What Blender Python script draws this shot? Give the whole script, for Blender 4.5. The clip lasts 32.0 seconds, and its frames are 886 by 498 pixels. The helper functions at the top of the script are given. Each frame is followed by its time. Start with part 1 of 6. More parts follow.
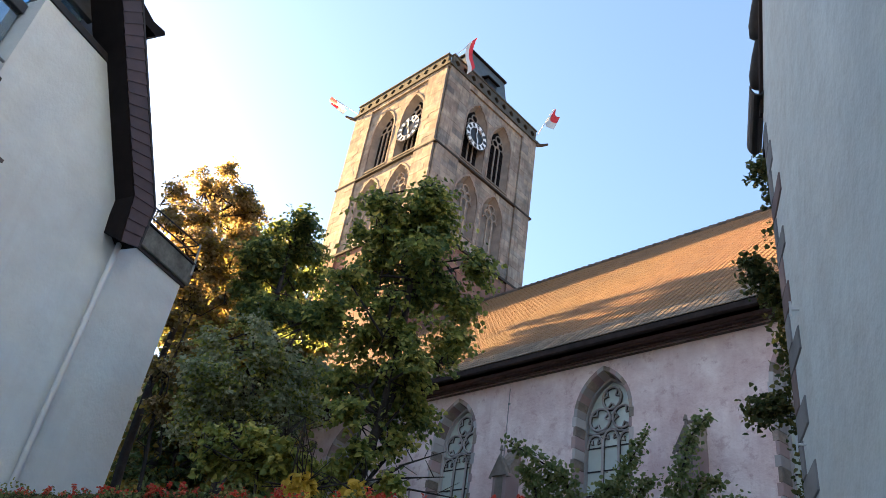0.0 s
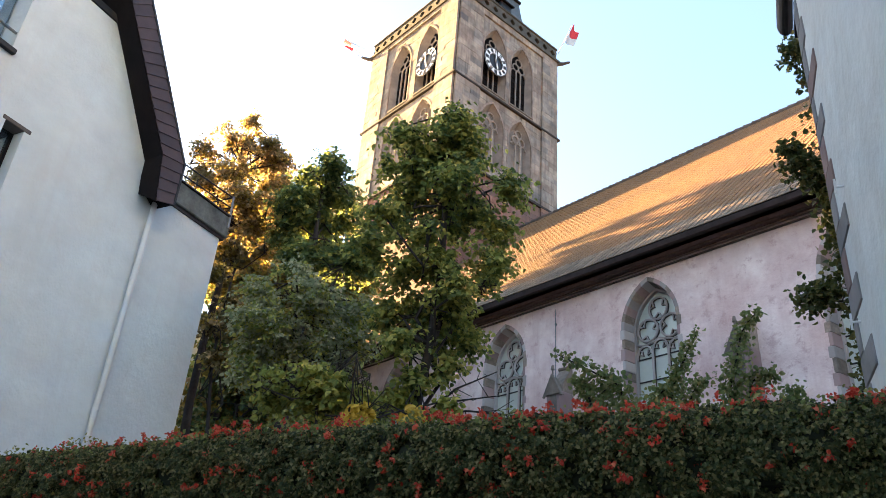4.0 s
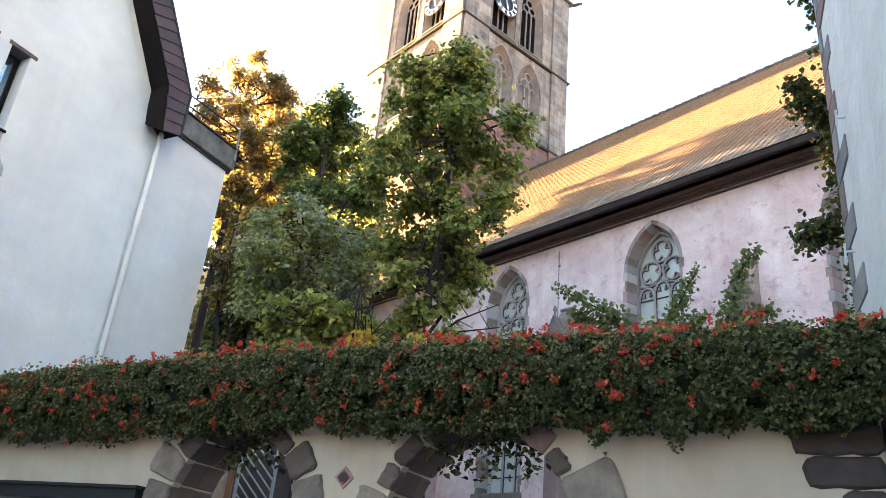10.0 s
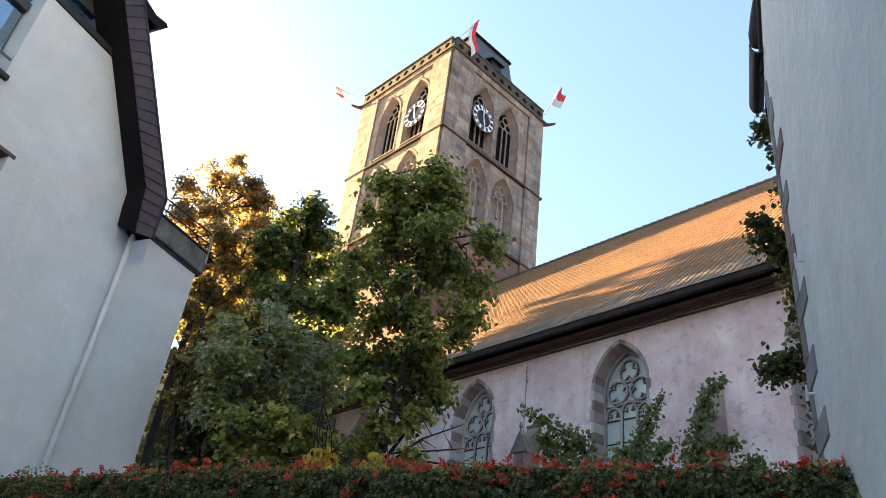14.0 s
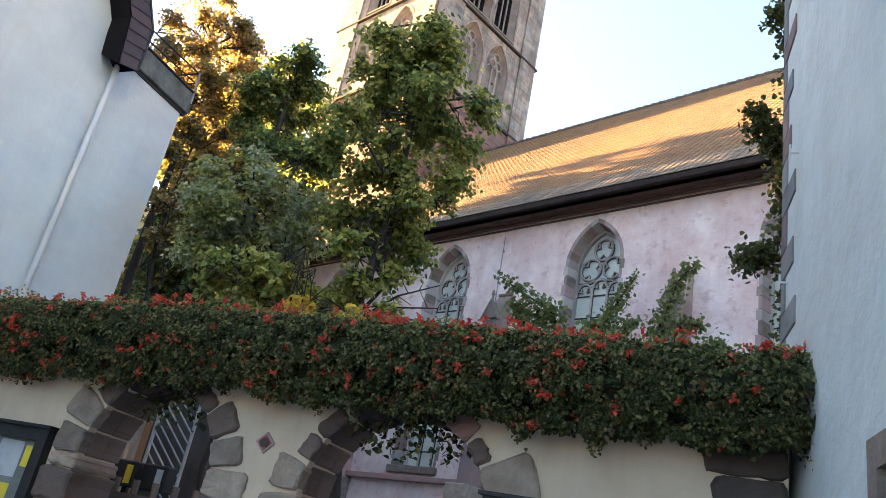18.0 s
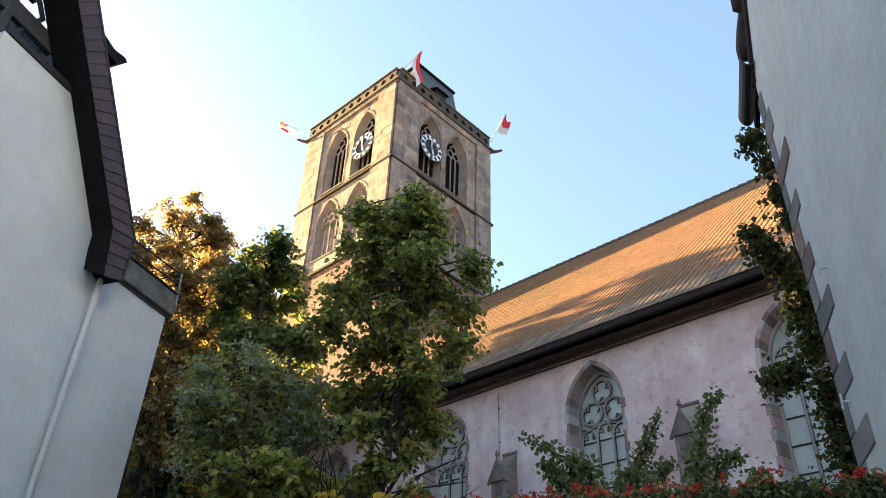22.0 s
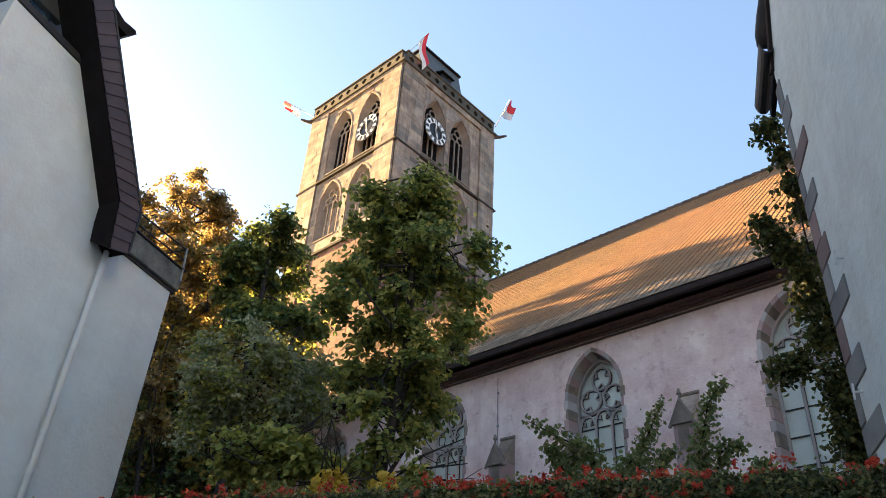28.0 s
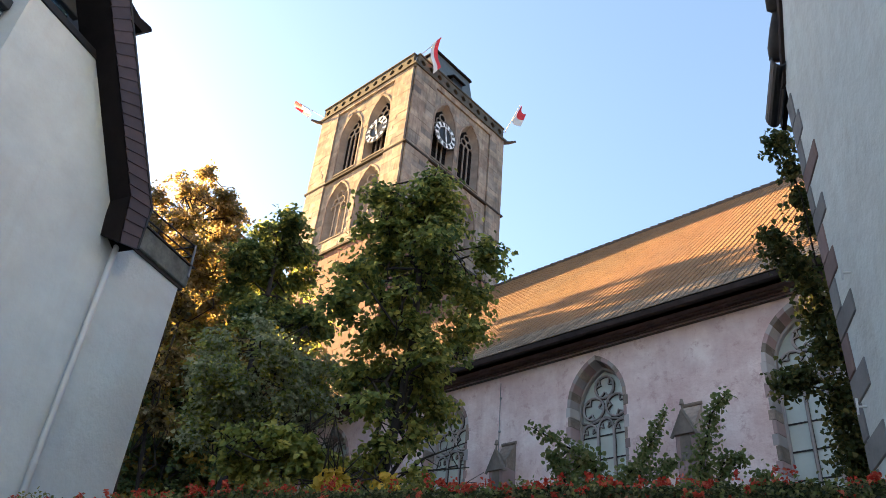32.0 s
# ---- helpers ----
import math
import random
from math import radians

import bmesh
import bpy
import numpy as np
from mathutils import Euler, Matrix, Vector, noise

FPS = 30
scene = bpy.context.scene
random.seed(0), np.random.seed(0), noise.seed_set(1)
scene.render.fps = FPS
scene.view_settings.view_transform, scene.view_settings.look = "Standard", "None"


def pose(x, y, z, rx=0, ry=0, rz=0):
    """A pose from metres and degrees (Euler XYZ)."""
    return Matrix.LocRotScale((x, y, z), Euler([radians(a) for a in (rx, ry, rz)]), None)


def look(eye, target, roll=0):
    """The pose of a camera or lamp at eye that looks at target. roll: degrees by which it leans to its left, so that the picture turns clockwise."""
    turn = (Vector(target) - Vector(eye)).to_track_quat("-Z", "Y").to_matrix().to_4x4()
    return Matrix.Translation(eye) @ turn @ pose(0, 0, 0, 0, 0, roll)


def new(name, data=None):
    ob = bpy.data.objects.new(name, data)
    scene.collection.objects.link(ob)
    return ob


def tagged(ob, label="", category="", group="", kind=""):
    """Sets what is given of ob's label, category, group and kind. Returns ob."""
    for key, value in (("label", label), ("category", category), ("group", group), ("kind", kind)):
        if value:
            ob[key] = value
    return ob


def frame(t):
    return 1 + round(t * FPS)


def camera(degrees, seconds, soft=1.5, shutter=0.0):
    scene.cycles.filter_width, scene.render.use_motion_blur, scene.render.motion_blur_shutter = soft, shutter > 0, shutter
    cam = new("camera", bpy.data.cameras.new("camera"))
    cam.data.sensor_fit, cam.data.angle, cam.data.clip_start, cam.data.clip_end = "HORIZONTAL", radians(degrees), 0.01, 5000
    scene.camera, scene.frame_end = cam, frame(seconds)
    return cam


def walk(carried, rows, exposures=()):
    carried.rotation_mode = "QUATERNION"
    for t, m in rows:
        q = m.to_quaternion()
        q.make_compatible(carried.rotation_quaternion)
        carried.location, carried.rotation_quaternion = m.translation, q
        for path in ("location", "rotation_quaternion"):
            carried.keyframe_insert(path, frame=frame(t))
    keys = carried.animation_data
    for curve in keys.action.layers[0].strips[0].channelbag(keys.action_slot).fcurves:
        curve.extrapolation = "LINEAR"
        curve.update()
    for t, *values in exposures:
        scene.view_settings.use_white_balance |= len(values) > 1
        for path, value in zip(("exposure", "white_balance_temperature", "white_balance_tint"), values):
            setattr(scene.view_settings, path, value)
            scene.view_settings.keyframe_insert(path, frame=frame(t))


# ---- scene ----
cam = camera(59.5, 32.0, 0.7)
PATH = [
    (0, (-0.09, 0.007, 1.797), (-1.33, 1.131, 2.89), 9.6),
    (0.5, (-0.034, 0.071, 1.732), (-1.313, 1.213, 2.762), 4.1),
    (1, (-0.101, 0.134, 1.688), (-1.467, 1.221, 2.663), -2.8),
    (1.5, (-0.111, 0.133, 1.658), (-1.533, 1.154, 2.624), -3.6),
    (2, (-0.119, 0.13, 1.664), (-1.601, 1.152, 2.534), 0.2),
    (2.5, (-0.157, 0.118, 1.586), (-1.732, 1.056, 2.385), 1.0),
    (3, (-0.159, 0.084, 1.599), (-1.742, 1.001, 2.407), 3.0),
    (3.5, (-0.165, 0.077, 1.717), (-1.581, 1.141, 2.646), 4.9),
    (5.5, (-0.061, 0.129, 1.61), (-1.366, 1.337, 2.525), 3.7),
    (6, (-0.049, 0.124, 1.603), (-1.374, 1.329, 2.493), 4.8),
    (6.5, (-0.057, 0.115, 1.6), (-1.378, 1.366, 2.431), 5.5),
    (7, (-0.065, 0.111, 1.599), (-1.409, 1.339, 2.428), 5.4),
    (7.5, (-0.057, 0.118, 1.589), (-1.413, 1.336, 2.413), 4.3),
    (8, (-0.085, 0.125, 1.576), (-1.447, 1.368, 2.35), 3.2),
    (8.5, (-0.082, 0.122, 1.535), (-1.477, 1.335, 2.299), 2.1),
    (9, (-0.092, 0.121, 1.531), (-1.498, 1.31, 2.313), 3.3),
    (9.5, (-0.106, 0.117, 1.519), (-1.514, 1.29, 2.319), 4.4),
    (10, (-0.102, 0.104, 1.519), (-1.505, 1.273, 2.334), 5.6),
    (10.5, (-0.122, 0.099, 1.546), (-1.51, 1.283, 2.365), 5.3),
    (11, (-0.118, 0.079, 1.588), (-1.5, 1.229, 2.463), 6.5),
    (11.5, (-0.073, 0.064, 1.588), (-1.437, 1.203, 2.506), 7.3),
    (12, (-0.061, 0.079, 1.629), (-1.331, 1.198, 2.694), 6.3),
    (12.5, (-0.044, 0.062, 1.628), (-1.283, 1.157, 2.753), 5.4),
    (13, (-0.046, 0.026, 1.625), (-1.284, 1.115, 2.757), 5.2),
    (13.5, (-0.044, 0.043, 1.637), (-1.295, 1.127, 2.759), 5.9),
    (14, (-0.041, 0.052, 1.639), (-1.316, 1.17, 2.699), 7.5),
    (14.5, (-0.038, 0.061, 1.627), (-1.295, 1.268, 2.608), 8.7),
    (15, (-0.041, 0.074, 1.622), (-1.269, 1.343, 2.561), 8.6),
    (15.5, (-0.052, 0.067, 1.621), (-1.286, 1.357, 2.523), 8.6),
    (17.5, (-0.087, 0.026, 1.603), (-1.386, 1.298, 2.436), 11.1),
    (18, (-0.107, 0.052, 1.597), (-1.425, 1.347, 2.363), 11.2),
    (18.5, (-0.093, 0.045, 1.608), (-1.418, 1.339, 2.365), 10.4),
    (19, (-0.062, 0.004, 1.643), (-1.327, 1.185, 2.646), 10.3),
    (19.5, (-0.028, -0.04, 1.662), (-1.25, 1.098, 2.762), 8.2),
    (20, (-0.092, -0.128, 1.645), (-1.265, 0.998, 2.81), 7.3),
    (20.5, (-0.237, -0.224, 1.65), (-1.372, 0.924, 2.831), 4.5),
    (21, (-0.361, -0.249, 1.667), (-1.502, 0.894, 2.846), 3.5),
    (21.5, (-0.492, -0.23, 1.672), (-1.649, 0.898, 2.852), -0.1),
    (22, (-0.597, -0.175, 1.697), (-1.744, 1.006, 2.832), 2.2),
    (22.5, (-0.664, -0.195, 1.706), (-1.684, 1.1, 2.838), 3.2),
    (23, (-0.736, -0.27, 1.689), (-1.781, 1.006, 2.821), 3.2),
    (23.5, (-0.736, -0.224, 1.716), (-1.821, 1.018, 2.847), 5.9),
    (24, (-0.716, -0.235, 1.721), (-1.818, 0.992, 2.853), 7.8),
    (24.5, (-0.709, -0.226, 1.722), (-1.822, 0.995, 2.848), 8.5),
    (25, (-0.711, -0.227, 1.722), (-1.829, 0.994, 2.845), 8.7),
    (25.5, (-0.715, -0.209, 1.723), (-1.841, 1.011, 2.839), 8.3),
    (27.5, (-0.717, -0.194, 1.688), (-1.873, 1.013, 2.787), 4.5),
    (28, (-0.715, -0.21, 1.676), (-1.875, 0.989, 2.779), 3.7),
    (28.5, (-0.704, -0.223, 1.68), (-1.871, 0.973, 2.779), 3.6),
    (29, (-0.699, -0.233, 1.667), (-1.849, 0.98, 2.766), 3.4),
    (29.5, (-0.711, -0.222, 1.663), (-1.861, 0.987, 2.765), 4.1),
    (30, (-0.707, -0.263, 1.64), (-1.862, 0.935, 2.748), 5.0),
    (30.5, (-0.707, -0.236, 1.661), (-1.866, 0.953, 2.776), 5.1),
    (31, (-0.704, -0.234, 1.667), (-1.866, 0.952, 2.781), 4.9),
    (31.5, (-0.706, -0.252, 1.653), (-1.871, 0.933, 2.767), 5.2),
    (32, (-0.707, -0.247, 1.651), (-1.875, 0.937, 2.761), 5.6),
]
EXPOSURES = [(0, 2.75, 5340, 10), (1.5, 2.80, 5410, 10), (2.5, 3.25, 5510, 10), (3.5, 3.33, 5590, 10), (6, 3.32, 5700, 10), (7, 3.50, 5700, 10), (9, 3.98, 5700, 10), (11.5, 3.90, 5700, 10), (12.2, 3.68, 5700, 10), (13, 3.25, 5530, 10), (14, 3.02, 5530, 10), (15, 3.02, 5530, 10), (18.5, 3.72, 5530, 10), (19.1, 3.78, 5530, 10), (20, 3.28, 5460, 10), (21, 3.01, 5520, 10), (23, 2.80, 5570, 10), (28, 2.75, 5610, 10), (32, 2.80, 5560, 10)]
walk(cam, [(t, look(eye, target, roll)) for t, eye, target, roll in PATH], EXPOSURES)

# ---------------------------------------------------------------- world, sun
SUN_AZ, SUN_EL = radians(188.0), radians(16.3)      # from +x, counter-clockwise; low autumn sun
world = bpy.data.worlds.new("sky")
scene.world = world
world.use_nodes = True
wn = world.node_tree
sky = wn.nodes.new("ShaderNodeTexSky")
sky.sky_type, sky.sun_disc = "NISHITA", False
sky.sun_elevation, sky.sun_rotation = SUN_EL, radians(90) - SUN_AZ
sky.air_density, sky.dust_density, sky.ozone_density = 1.0, 1.9, 0.6
wn.nodes["Background"].inputs[1].default_value = 0.05
haze = wn.nodes.new("ShaderNodeMix")            # thin even haze over the whole sky
haze.data_type, haze.blend_type = "RGBA", "ADD"
haze.inputs[0].default_value, haze.inputs[7].default_value = 1.0, (0.50, 0.58, 0.60, 1)
wn.links.new(sky.outputs[0], haze.inputs[6])
wn.links.new(haze.outputs[2], wn.nodes["Background"].inputs[0])
sun = new("sun", bpy.data.lights.new("sun", "SUN"))
sun.data.energy, sun.data.angle, sun.data.color = 10.0, radians(0.6), (1.0, 0.575, 0.19)
sun_dir = Vector((math.cos(SUN_AZ) * math.cos(SUN_EL), math.sin(SUN_AZ) * math.cos(SUN_EL), math.sin(SUN_EL)))
sun.matrix_world = look(sun_dir * 200, (0, 0, 0))


# ---------------------------------------------------------------- materials
def mat(name, rough=0.8, metal=0.0, spec=0.4):
    m = bpy.data.materials.new(name)
    m.use_nodes = True
    b = m.node_tree.nodes["Principled BSDF"]
    b.inputs["Roughness"].default_value = rough
    b.inputs["Metallic"].default_value = metal
    b.inputs["Specular IOR Level"].default_value = spec
    return m, m.node_tree, b


def node(nt, kind, **values):
    n = nt.nodes.new(kind)
    for key, value in values.items():
        n.inputs[key.replace("_", " ")].default_value = value
    return n


def noise_tex(nt, scale, detail=4.0, rough=0.6, coord="Object", stretch=None):
    tc = nt.nodes.new("ShaderNodeTexCoord")
    out = tc.outputs[coord]
    if stretch:
        mp = nt.nodes.new("ShaderNodeMapping")
        mp.inputs["Scale"].default_value = stretch
        nt.links.new(out, mp.inputs[0])
        out = mp.outputs[0]
    n = node(nt, "ShaderNodeTexNoise", Scale=scale, Detail=detail, Roughness=rough)
    nt.links.new(out, n.inputs["Vector"])
    return n.outputs[0]


def ramp(nt, src, stops):
    r = nt.nodes.new("ShaderNodeValToRGB")
    while len(r.color_ramp.elements) < len(stops):
        r.color_ramp.elements.new(0.5)
    for e, (p, c) in zip(r.color_ramp.elements, stops):
        e.position, e.color = p, (*c, 1)
    nt.links.new(src, r.inputs[0])
    return r.outputs[0]


def mix(nt, a, b, fac, kind="MIX"):
    m = nt.nodes.new("ShaderNodeMix")
    m.data_type, m.blend_type = "RGBA", kind
    for sock, v in ((m.inputs[0], fac), (m.inputs[6], a), (m.inputs[7], b)):
        if isinstance(v, bpy.types.NodeSocket):
            nt.links.new(v, sock)
        elif isinstance(v, (int, float)):
            sock.default_value = v
        else:
            sock.default_value = (*v, 1)
    return m.outputs[2]


def bump(nt, b, src, strength=0.3, dist=0.01):
    n = node(nt, "ShaderNodeBump", Strength=strength, Distance=dist)
    nt.links.new(src, n.inputs["Height"])
    nt.links.new(n.outputs[0], b.inputs["Normal"])


def surface(name, lo, hi, scale=6.0, stain=None, stain_scale=0.6, stain_amt=0.5, rough=0.8, metal=0.0, spec=0.4,
            grain=60.0, relief=0.3, dist=0.005, vary=0.0, island=False, stretch=None, hues=None, streak=None, patch=None):
    """Two scales of colour, optional stains, fine relief; vary: shift from piece to piece."""
    m, nt, b = mat(name, rough, metal, spec)
    c = ramp(nt, noise_tex(nt, scale, 6, 0.65, stretch=stretch), ((0.3, lo), (0.7, hi)))
    if stain:
        f = ramp(nt, noise_tex(nt, stain_scale, 5, 0.7), ((0.42, (0, 0, 0)), (0.72, (stain_amt,) * 3)))
        c = mix(nt, c, stain, f)
    if streak:                              # (colour, amount): rain streaks running down
        f = ramp(nt, noise_tex(nt, 1.0, 6, 0.7, stretch=(3.2, 3.2, 0.28)), ((0.48, (0, 0, 0)), (0.70, (streak[1],) * 3)))
        c = mix(nt, c, streak[0], f)
    if patch:                               # (colour, amount, scale): small scuffs with hard edges
        f = ramp(nt, noise_tex(nt, patch[2], 9, 0.75), ((0.54, (0, 0, 0)), (0.62, (patch[1],) * 3)))
        c = mix(nt, c, patch[0], f)
    if vary:
        if island:
            rnd = nt.nodes.new("ShaderNodeNewGeometry").outputs["Random Per Island"]
        else:
            rnd = nt.nodes.new("ShaderNodeObjectInfo").outputs["Random"]
        v = ramp(nt, rnd, hues or ((0.0, (1 - vary,) * 3), (1.0, (1 + vary,) * 3)))
        c = mix(nt, c, v, 1.0, "MULTIPLY")
    nt.links.new(c, b.inputs["Base Color"])
    bump(nt, b, noise_tex(nt, grain, 4, 0.6), relief, dist)
    return m


WHITE_L = surface("rough white render", (0.55, 0.605, 0.625), (0.665, 0.73, 0.745), 1.2, (0.50, 0.50, 0.49), 0.5, 0.4, 0.9, grain=16, relief=0.32, dist=0.04, stretch=(1, 1, 1.6), streak=((0.52, 0.53, 0.53), 0.35))
WHITE_R = surface("old white limewash", (0.49, 0.53, 0.52), (0.61, 0.655, 0.64), 0.9, (0.46, 0.46, 0.43), 0.7, 0.5, 0.9, grain=5, relief=0.6, dist=0.04, streak=((0.46, 0.46, 0.43), 0.4), patch=((0.42, 0.42, 0.40), 0.22, 2.2))
CREAM = surface("cream render", (0.585, 0.484, 0.357), (0.702, 0.603, 0.473), 1.5, (0.450, 0.323, 0.199), 0.9, 0.5, 0.9, grain=40, relief=0.3, streak=((0.378, 0.255, 0.158), 0.22))
PINK = surface("pink lime plaster", (0.650, 0.490, 0.450), (0.850, 0.745, 0.685), 1.4, (0.50, 0.34, 0.315), 0.5, 0.6, 0.9, grain=12, relief=0.8, dist=0.025, streak=((0.50, 0.34, 0.32), 0.35), patch=((0.47, 0.30, 0.275), 0.6, 2.6))
HUES = ((0.0, (0.66, 0.66, 0.69)), (0.22, (1.05, 1.03, 1.0)), (0.42, (0.98, 0.84, 0.77)), (0.6, (1.22, 1.16, 1.06)), (0.8, (0.84, 0.74, 0.69)), (1.0, (1.36, 1.28, 1.12)))
SAND = surface("sandstone", (0.215, 0.186, 0.160), (0.395, 0.350, 0.297), 1.6, (0.085, 0.078, 0.075), 0.45, 0.85, 0.9, grain=14, relief=0.35, dist=0.02, vary=0.26, island=True, hues=HUES, streak=((0.08, 0.072, 0.068), 0.6))
SAND_P = surface("rose sandstone ashlar", (0.16, 0.080, 0.057), (0.26, 0.140, 0.100), 1.6, (0.13, 0.095, 0.085), 0.45, 0.85, 0.9, grain=14, relief=0.35, dist=0.02, vary=0.26, island=True, hues=HUES, streak=((0.08, 0.072, 0.068), 0.6))
SAND_O = surface("sandstone block", (0.215, 0.186, 0.160), (0.395, 0.350, 0.297), 1.6, (0.085, 0.078, 0.075), 0.45, 0.85, 0.9, grain=14, relief=0.35, dist=0.02, vary=0.26, hues=HUES, streak=((0.08, 0.072, 0.068), 0.6))
SAND_D = surface("weathered sandstone", (0.13, 0.11, 0.09), (0.25, 0.205, 0.165), 2.0, (0.05, 0.047, 0.042), 0.8, 0.8, 0.9, grain=20, relief=0.5)
PARAPET = surface("blackened parapet stone", (0.050, 0.048, 0.041), (0.11, 0.10, 0.082), 2.2, (0.045, 0.044, 0.036), 1.0, 0.8, 0.9, grain=20, relief=0.5)
REVEAL = surface("dressed reveal stone", (0.20, 0.168, 0.142), (0.31, 0.265, 0.225), 1.5, (0.13, 0.11, 0.10), 0.8, 0.7, 0.9, grain=20, relief=0.4)
RED_S = surface("red sandstone", (0.21, 0.125, 0.11), (0.34, 0.22, 0.19), 3.0, (0.13, 0.10, 0.09), 1.5, 0.5, 0.9, grain=40, relief=0.4, vary=0.3)
PALE_S = surface("pale pinkish grey stone", (0.36, 0.32, 0.30), (0.50, 0.46, 0.43), 3.0, (0.22, 0.18, 0.16), 1.5, 0.5, 0.9, grain=40, relief=0.4, vary=0.28)
ROSE_S = surface("rose sandstone", (0.28, 0.19, 0.175), (0.40, 0.29, 0.27), 3.0, (0.17, 0.13, 0.12), 1.5, 0.5, 0.9, grain=40, relief=0.4, vary=0.3)
BLACK_S = surface("blackened stone", (0.018, 0.016, 0.015), (0.05, 0.043, 0.038), 2.0, rough=0.95, grain=20, relief=0.3)
GREY_S = surface("grey beige sandstone", (0.205, 0.158, 0.122), (0.355, 0.285, 0.225), 7.0, (0.13, 0.11, 0.095), 3.4, 0.7, 0.9, grain=30, relief=0.7, dist=0.012, vary=0.3)
QUOIN_G = surface("grey corner stone", (0.14, 0.14, 0.14), (0.23, 0.23, 0.225), 4.0, (0.15, 0.14, 0.14), 2.0, 0.5, 0.9, grain=30, relief=0.4, vary=0.2)
QUOIN_R = surface("rose corner stone", (0.16, 0.11, 0.10), (0.25, 0.18, 0.165), 4.0, (0.16, 0.13, 0.125), 2.0, 0.5, 0.9, grain=30, relief=0.4, vary=0.2)
MOULD = surface("dark red eaves moulding", (0.07, 0.045, 0.04), (0.13, 0.085, 0.075), 3.0, (0.035, 0.028, 0.026), 1.2, 0.6, 0.9, grain=30, relief=0.3)
BROWN_S = surface("brown weathered sandstone", (0.13, 0.095, 0.078), (0.24, 0.18, 0.15), 4.0, (0.08, 0.065, 0.055), 2.0, 0.7, 0.9, grain=30, relief=0.6, dist=0.012, vary=0.25)
DARK_V = surface("dark voussoir stone", (0.06, 0.045, 0.04), (0.13, 0.098, 0.086), 3.0, rough=0.9, grain=40, relief=0.5, vary=0.3)
DARK_S = surface("dark rough stone", (0.045, 0.036, 0.032), (0.10, 0.08, 0.07), 3.0, rough=0.85, grain=40, relief=0.5)
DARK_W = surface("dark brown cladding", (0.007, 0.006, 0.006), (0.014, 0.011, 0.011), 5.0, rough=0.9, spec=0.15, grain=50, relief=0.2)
SHINGLE = surface("brown shingle", (0.034, 0.024, 0.027), (0.058, 0.040, 0.043), 4.0, rough=0.6, grain=60, relief=0.2, vary=0.2)
SLATE = surface("slate", (0.05, 0.06, 0.062), (0.10, 0.11, 0.11), 3.0, rough=0.5, grain=30, relief=0.3)
LEAD = surface("grey lead sheet", (0.16, 0.17, 0.17), (0.26, 0.27, 0.27), 3.0, (0.08, 0.09, 0.08), 2.0, 0.6, 0.55, 0.3)
IRON = surface("black iron", (0.012, 0.012, 0.013), (0.024, 0.023, 0.022), 8.0, rough=0.6)
GUTTER = surface("dark gutter timber", (0.022, 0.017, 0.016), (0.045, 0.034, 0.031), 3.0, rough=0.95, spec=0.08)
TILE = surface("clay roof tile", (0.186, 0.096, 0.036), (0.252, 0.136, 0.051), 1.3, (0.13, 0.090, 0.056), 0.25, 0.5, 0.85, grain=30, relief=0.3, vary=0.09, island=True)
TILE_G = surface("greyed mossy eave tile", (0.17, 0.12, 0.075), (0.30, 0.205, 0.12), 2.0, (0.12, 0.105, 0.07), 0.8, 0.6, 0.9, grain=30, relief=0.3, vary=0.25, island=True)
TILE_O = surface("mossy eave tile", (0.16, 0.115, 0.075), (0.28, 0.19, 0.115), 2.0, (0.10, 0.09, 0.06), 0.8, 0.6, 0.85, grain=30, relief=0.3, vary=0.3)
RIDGE_T = surface("dark ridge tile", (0.055, 0.045, 0.042), (0.11, 0.085, 0.075), 3.0, rough=0.9, grain=30, relief=0.3, vary=0.25)
LINTEL = surface("dark brown lintel board", (0.07, 0.06, 0.055), (0.13, 0.11, 0.10), 6.0, rough=0.9, grain=50, relief=0.3)
PIPE = surface("grey white pipe", (0.55, 0.57, 0.58), (0.64, 0.66, 0.67), 3.0, rough=0.5)
GROUND = surface("gravel paving", (0.10, 0.095, 0.09), (0.16, 0.155, 0.145), 2.0, rough=0.9)
BARK = surface("bark", (0.018, 0.014, 0.012), (0.045, 0.036, 0.028), 6.0, rough=0.95, grain=25, relief=0.8, dist=0.02)
BEAM = surface("stained terrace concrete", (0.09, 0.098, 0.088), (0.20, 0.21, 0.19), 5.0, (0.03, 0.036, 0.03), 2.6, 0.85, 0.9, grain=40, relief=0.4)
CONCRETE = surface("grey concrete", (0.30, 0.31, 0.31), (0.42, 0.43, 0.42), 3.0, (0.16, 0.16, 0.15), 2.0, 0.5, 0.9, grain=50, relief=0.3)


def leaf_mat(name, a, b, c):
    m, nt, bs = mat(name, 0.5, 0, 0.3)
    rnd = nt.nodes.new("ShaderNodeNewGeometry").outputs["Random Per Island"]
    col = ramp(nt, rnd, ((0.0, a), (0.55, b), (1.0, c)))
    nt.links.new(col, bs.inputs["Base Color"])
    tr = nt.nodes.new("ShaderNodeBsdfTranslucent")
    nt.links.new(col, tr.inputs[0])
    ms = nt.nodes.new("ShaderNodeMixShader")
    ms.inputs[0].default_value = 0.5
    nt.links.new(bs.outputs[0], ms.inputs[1])
    nt.links.new(tr.outputs[0], ms.inputs[2])
    nt.links.new(ms.outputs[0], nt.nodes["Material Output"].inputs[0])
    return m


